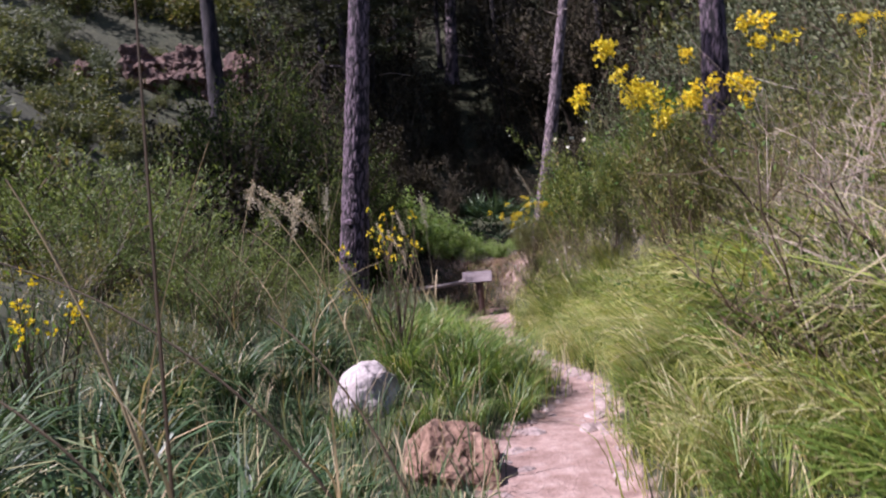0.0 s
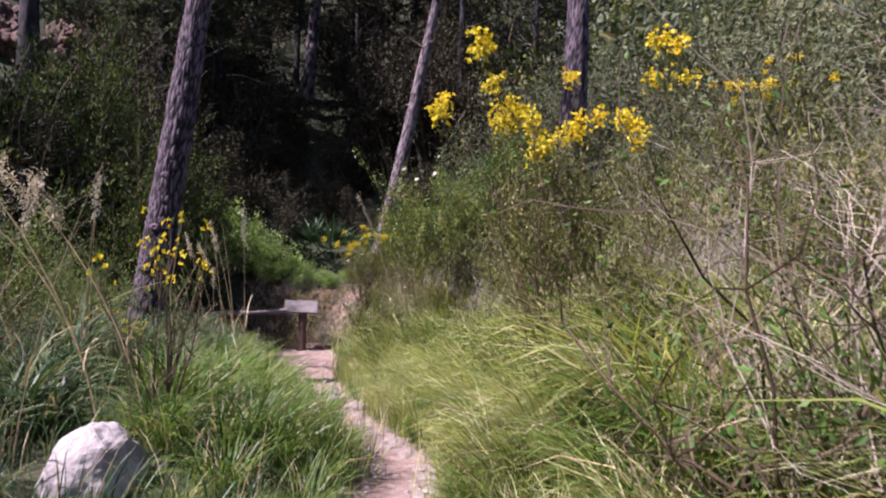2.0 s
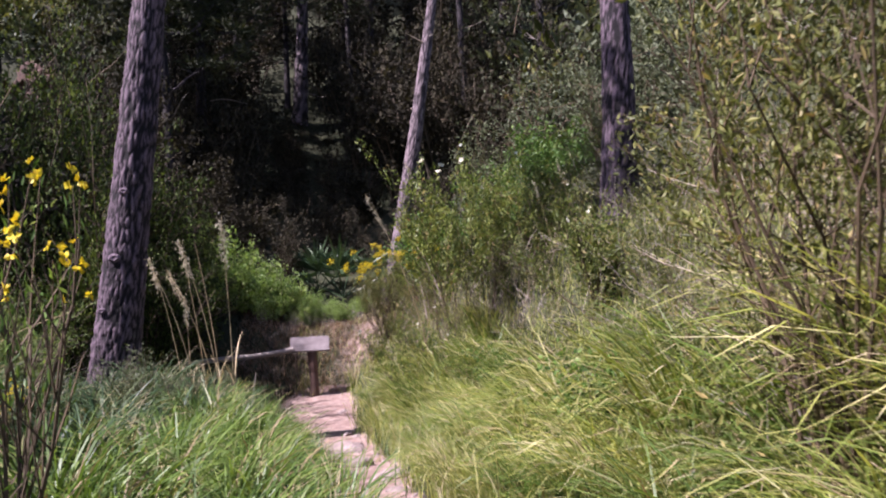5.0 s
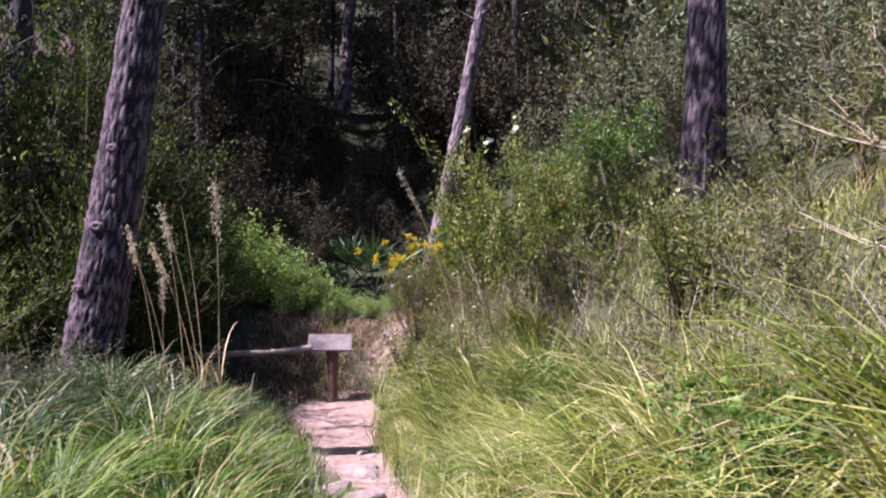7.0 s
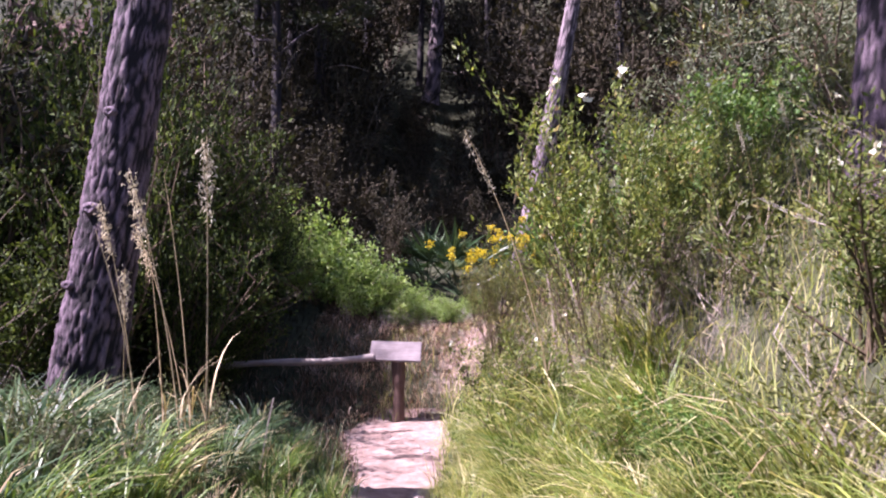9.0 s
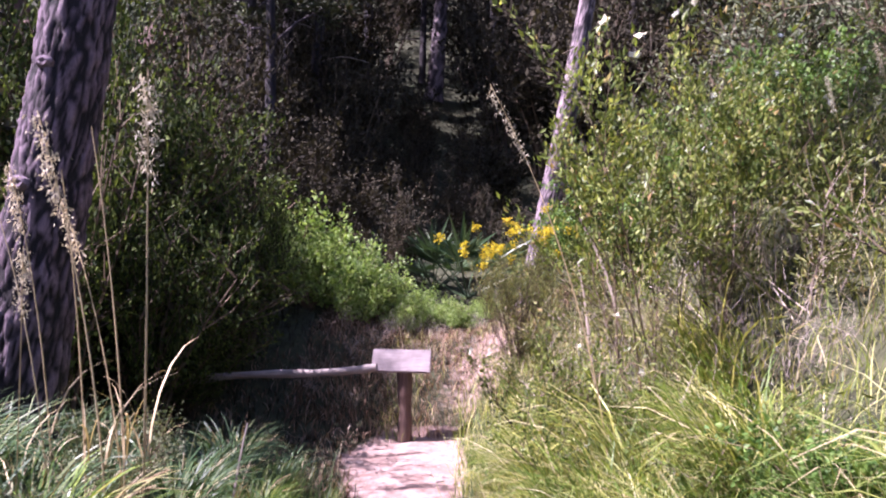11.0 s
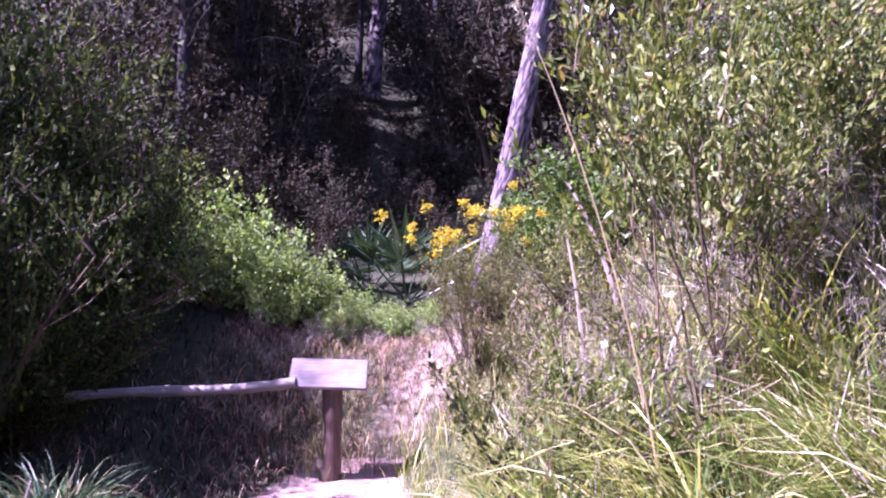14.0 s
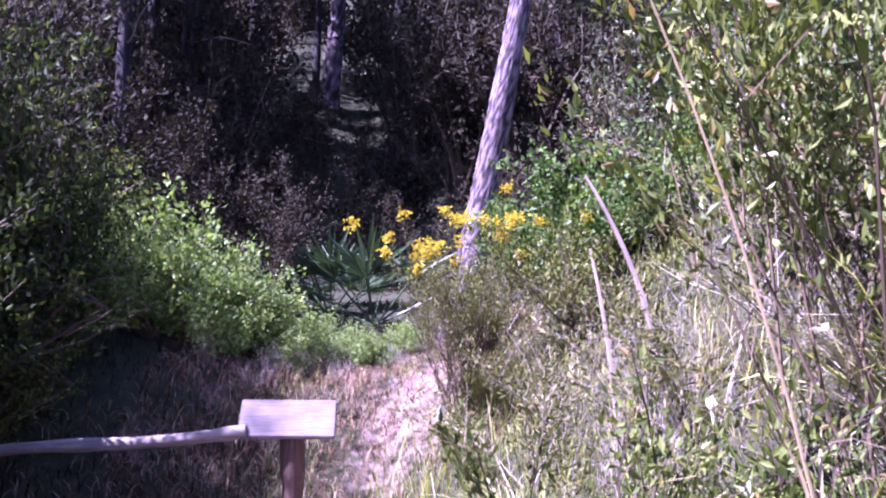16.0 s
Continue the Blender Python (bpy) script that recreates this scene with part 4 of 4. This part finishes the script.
def stone(name, label, size, seed, material, category="rock", cuts=3, rough=0.28, group="", worn=0.6):
    bm = bmesh.new()
    bmesh.ops.create_icosphere(bm, subdivisions=cuts, radius=1.0)
    g = np.random.default_rng(seed)
    planes = [(Vector(g.normal(0, 1, 3)).normalized(), g.uniform(worn, 0.95)) for _ in range(9)]
    o = Vector(g.uniform(-9, 9, 3))
    for v in bm.verts:
        for n, d in planes:
            k = v.co.dot(n)
            if k > d:
                v.co -= n * (k - d) * 0.9
        v.co *= 1 + rough * 0.5 * noise.noise(v.co * 2.2 + o) + rough * 0.2 * noise.noise(v.co * 7 + o)
        v.co = Vector((v.co.x * size[0], v.co.y * size[1], v.co.z * size[2]))
    me = bpy.data.meshes.new(name)
    bm.to_mesh(me)
    bm.free()
    me.materials.append(material)
    return tagged(new(name, me), label, category, group)


boulder = stone("limestone_boulder", "pale weathered limestone boulder half sunk in the grass", (0.27, 0.24, 0.33), 12, M_LIMESTONE, cuts=5, rough=0.2, worn=0.74)
place(boulder, -1.12, 5.5, 1.05, rz=0.5, sz=1.15, dz=-0.03)
clod = stone("earth_bank", "crumbling brown earth hump at the trail's edge", (0.30, 0.5, 0.30), 6, M_EARTHROCK, "earth", cuts=5, rough=0.5)
place(clod, -0.4, 4.2, dz=0.0, rz=0.2)
M_PEBBLE = rock_mat("dusty_trail_stone", [(0.3, (0.17, 0.12, 0.11)), (0.55, (0.30, 0.235, 0.22)), (0.75, (0.42, 0.35, 0.335))])
STONES = [stone("trail_stone", "pale flat stone embedded in the trail", (0.11, 0.08, 0.055), 50 + i, M_PEBBLE, "stone", 2, 0.3, "trail stones") for i in range(5)]
gt = np.random.default_rng(17)
first = set()
for i in range(340):
    y = gt.uniform(2.5, 17.5) if i < 260 else gt.uniform(4.8, 9.5)
    side = gt.choice([-1, 1])
    f = gt.uniform(0.1, 1.0) ** 0.5
    x = float(path_x(y) + side * f * path_half(y))
    s = gt.uniform(0.15, 0.5) if gt.random() < 0.75 and i < 260 else gt.uniform(0.5, 1.2)
    k = i % 5
    fn = again if k in first else place
    first.add(k)
    fn(STONES[k], x, y, s, gt.uniform(0, 6.28), dz=-0.02 * s)
STEP = [stone("stone_step", "rough pale stone forming a low step in the trail", (0.24, 0.13, 0.11), 90 + i, M_PEBBLE, "stone", 3, 0.3, "trail steps") for i in range(3)]
for i, (x, y, s) in enumerate([(-0.35, 13.2, 1.1), (0.1, 13.35, 1.2), (-0.2, 12.6, 1.2), (0.2, 11.8, 0.9), (0.02, 10.9, 0.9), (0.5, 10.6, 0.8), (-0.1, 12.15, 1.2), (-0.5, 14.4, 0.7), (0.1, 14.6, 0.6)]):
    (place if i < 3 else again)(STEP[i % 3], x, y, s, 0.25 * (i - 3), dz=0.0)

# red outcrop on the hillside
RED = stone("red_outcrop", "fractured red-brown rock outcrop on the hillside", (1.3, 1.0, 1.25), 23, M_REDROCK, cuts=5, rough=0.9)
place(RED, -14.4, 33.4, 1.0, dz=0.7)
for x, y, k, turn, dz in [(-12.4, 34.6, 0.95, 2.4, 0.5), (-13.2, 33.6, 0.75, 5.0, 0.2), (-16.4, 32.6, 0.9, 4.0, 0.5), (-15.6, 32.2, 0.6, 3.1, 0.2), (-11.6, 34.2, 0.7, 0.7, 0.4), (-18.4, 29.0, 0.5, 1.4, 0.2), (-17.6, 29.6, 0.55, 2.2, 0.2), (-19.4, 28.0, 0.5, 0.3, 0.2)]:
    again(RED, x, y, k, turn, dz=dz)


# ---- reeds and stalks ----
def stalk(name, label, seed, height, lean, az, plume, group="dry stalks", thick=0.006, material=None):
    """A tall dry grass stalk, some with a drooping seed plume."""
    g = np.random.default_rng(seed)
    root = new(name)
    t = np.linspace(0, 1, 12)
    hor = lean * height * t ** 1.6
    line = np.stack([np.cos(az) * hor, np.sin(az) * hor, height * t - 0.05 - 0.25 * lean * height * t ** 3], -1)
    mesh_object("stem", *tube(line, np.linspace(thick, thick * 0.4, 12), 5), material or M_STRAW, root)
    n = 3
    v, f = blades(np.tile(line[3], (n, 1)) + g.normal(0, 0.01, (n, 3)), g.uniform(0, 6.28, n), g.uniform(0.8, 2.0, n), g.uniform(0.25, 0.6, n), np.full(n, 0.01), 5, g)
    mesh_object("leaf", v, f, M_STRAW, root)
    if plume:
        f = g.uniform(0.8, 1.0, 260)
        at = np.stack([np.interp(f, t, line[:, k]) for k in range(3)], -1) + g.normal(0, 0.02, (260, 3))
        at[:, 2] -= np.abs(g.normal(0, 0.035, 260))
        mesh_object("plume", *leaves(at, 0.028, -1.6, 0.3, g), M_PLUME, root, "pale drooping seed plume")["kind"] = "stuff"
    return tagged(root, label, "grass stalk", group)


gk = np.random.default_rng(29)
REED = [stalk("dry_reed", "tall dry straw-coloured reed stalk", 100 + i, 2.1 + 0.12 * i, 0.05 + 0.07 * i, 1.0 + 1.3 * i, i % 2 == 0) for i in range(5)]
seen_reed = set()
for i, (x, y, s) in enumerate([(-1.15, 12.25, 1.3), (-1.3, 12.4, 1.1), (-1.25, 12.15, 1.05), (-1.5, 12.1, 0.8), (-1.35, 12.5, 0.85), (-1.55, 11.9, 0.7), (-1.45, 12.3, 0.95), (-1.75, 12.5, 0.9), (-2.2, 8.6, 0.8), (-2.9, 7.4, 0.8), (-1.8, 7.2, 0.9), (3.7, 14.4, 0.6), (3.85, 14.7, 0.65), (4.0, 14.3, 0.55), (3.5, 14.8, 0.6)]):
    k = i % 5
    turn = math.pi - (1.0 + 1.3 * k) + gk.uniform(-0.6, 0.6) if y > 11 and x < 0 else gk.uniform(0, 6.28)
    (again if k in seen_reed else place)(REED[k], x, y, s, turn)
    seen_reed.add(k)


BENT = [stalk("bent_reed", "dry pale reed stalk broken over", 150 + i, 1.7 + 0.15 * i, 0.55 + 0.2 * i, 0.2 + 2.6 * i, False, "bent reeds", 0.008) for i in range(3)]
for i, (x, y, s) in enumerate([(-2.7, 7.6, 0.7), (-2.9, 7.2, 0.7), (-2.4, 8.2, 0.6), (-3.0, 8.0, 0.7), (-1.5, 4.4, 0.5)]):
    (place if i < 3 else again)(BENT[i % 3], x, y, s, 0.3 * i)
for x, y, s, turn in [(-1.9, 7.6, 0.95, 2.9), (-2.2, 7.2, 0.9, 2.6), (-2.5, 6.6, 0.85, 3.1)]:
    again(BENT[0], x, y, s, turn)
# reeds standing near the start, each with its own lean
for k, (x, y, h, lean, az, plume, th) in enumerate([(-1.25, 6.0, 2.1, 0.43, math.pi, True, 0.008), (-1.0, 6.1, 2.15, 0.52, math.pi * 0.96, True, 0.007), (-1.1, 6.25, 2.0, 0.36, math.pi * 1.05, True, 0.006),
                                                   (-1.65, 2.85, 2.0, 0.25, 0.0, False, 0.005), (-1.3, 2.5, 1.85, 0.28, math.pi, False, 0.009), (-1.6, 5.6, 1.95, 0.2, 0.3, False, 0.005), (-1.95, 5.9, 1.9, 0.16, 0.1, True, 0.005)]):
    place(stalk("pale_reed", "pale dry reed leaning over the green grass", 190 + k, h, lean, az, plume, "pale reeds", th), x, y)
tuft = tussock("straw_tussock", "bleached straw tussock at the foot of the reeds", 95, 90, 0.8, 0.16, M_STRAW, "straw tussocks", 0.008, 1.9)
place(tuft, -1.25, 12.0, 0.8)
for x, y, s in [(-1.45, 12.2, 0.9), (-0.95, 11.6, 0.6), (1.15, 12.2, 0.7), (1.5, 10.4, 0.8), (1.6, 14.2, 0.8)]:
    again(tuft, x, y, s, 1.7 * x + y)
stub = stalk("dead_stalk", "grey dead stalk standing bare in the grass", 170, 0.85, 0.12, 0.6, False, "", 0.014, M_TWIG)
place(stub, -1.15, 13.4)
SAPLING = [stalk("dead_sapling", "grey broken dead sapling leaning in the scrub", 180 + i, h, lean, az, False, "dead saplings", th, M_TWIG)
            for i, (h, lean, az, th) in enumerate([(1.7, 0.3, math.pi * 0.95, 0.028), (1.4, 0.12, 2.6, 0.022), (1.15, 0.5, 0.4, 0.016)])]
for k, (x, y) in enumerate([(1.98, 16.6), (1.62, 16.5), (2.2, 16.2)]):
    place(SAPLING[k], x, y)
leaning = stalk("leaning_reed", "long dry reed leaning far over with a seed plume", 160, 3.6, 0.27, math.pi, True, "", 0.0065)
place(leaning, 1.38, 14.0, 0.92)
again(leaning, 2.1, 16.2, 0.9, 0.3)


def build_palm(x, y, s, seed):
    g = np.random.default_rng(seed)
    root = new("dwarf_fan_palm")
    for i in range(9):
        az, el = i * 0.7 + g.uniform(-0.2, 0.2), g.uniform(0.3, 1.1)
        d = np.array([np.cos(az) * np.cos(el), np.sin(az) * np.cos(el), np.sin(el)])
        stem = wander((0, 0, 0), d, 0.7, 5, 0.06, g)
        n = 18
        a = np.linspace(-1.3, 1.3, n)
        side = np.cross(d, (0, 0, 1))
        side /= np.linalg.norm(side)
        aim = np.cos(a)[:, None] * d + np.sin(a)[:, None] * side
        v, f = leaves(np.tile(stem[-1], (n, 1)), 0.55, 0, 0.1, g, aim, 0.97)
        mesh_object("frond", *joined([tube(stem, np.full(6, 0.012), 5), (v, f)]), M_PALM, root)
    place(root, x, y, s)
    tagged(root, "dwarf fan palm with spiky grey-green fronds", "palm", "fan palms")
    return root


build_palm(0.1, 24.4, 1.6, 3)
build_palm(-0.7, 25.0, 1.4, 4)

# ---- plants close to the start of the walk ----
thorn = bush_proto("thorn_shrub", "sparse thorny shrub with dark bare branches and few leaves", "shrub", 48, 0.6, 1.5, M_LEAF_MID, 520, 0.03, 12, group="thorn shrubs", crook=0.32, thin=0.48, fine=True)
place(thorn, 1.45, 2.7, 1.05)
again(thorn, 1.75, 3.1, 1.1, 2.0)
again(thorn, 2.1, 7.6, 0.8, 4.0)
canopy = bush_proto("dead_shrub", "tall dead shrub with a grey tangle of bare twigs", "bush", 49, 0.62, 2.0, None, 0, 0.03, 12, subs=5, twig_m=M_TWIG, crook=0.4, thin=0.2, fine=True)
place(canopy, 1.55, 2.7, 0.92)
again(brush, 1.95, 3.5, 0.7, 2.6)
GREENSTALK = [stalk("green_stalk", "long dark green grass stalk arching over the weeds", 130 + i, h, lean, az, False, "green stalks", th, M_STEM)
              for i, (h, lean, az, th) in enumerate([(2.4, 0.02, 0.0, 0.0075), (1.75, 0.75, math.pi, 0.007), (1.3, 0.55, math.pi * 0.9, 0.008), (1.6, 0.9, math.pi * 0.95, 0.007)])]
for k, (x, y, s, rz) in enumerate([(-0.9, 1.75, 1.0, 0.0), (-0.42, 2.3, 1.0, 0.0), (-0.36, 2.85, 1.0, 0.0), (-1.1, 2.2, 1.0, 0.15)]):
    place(GREENSTALK[k], x, y, s, rz)
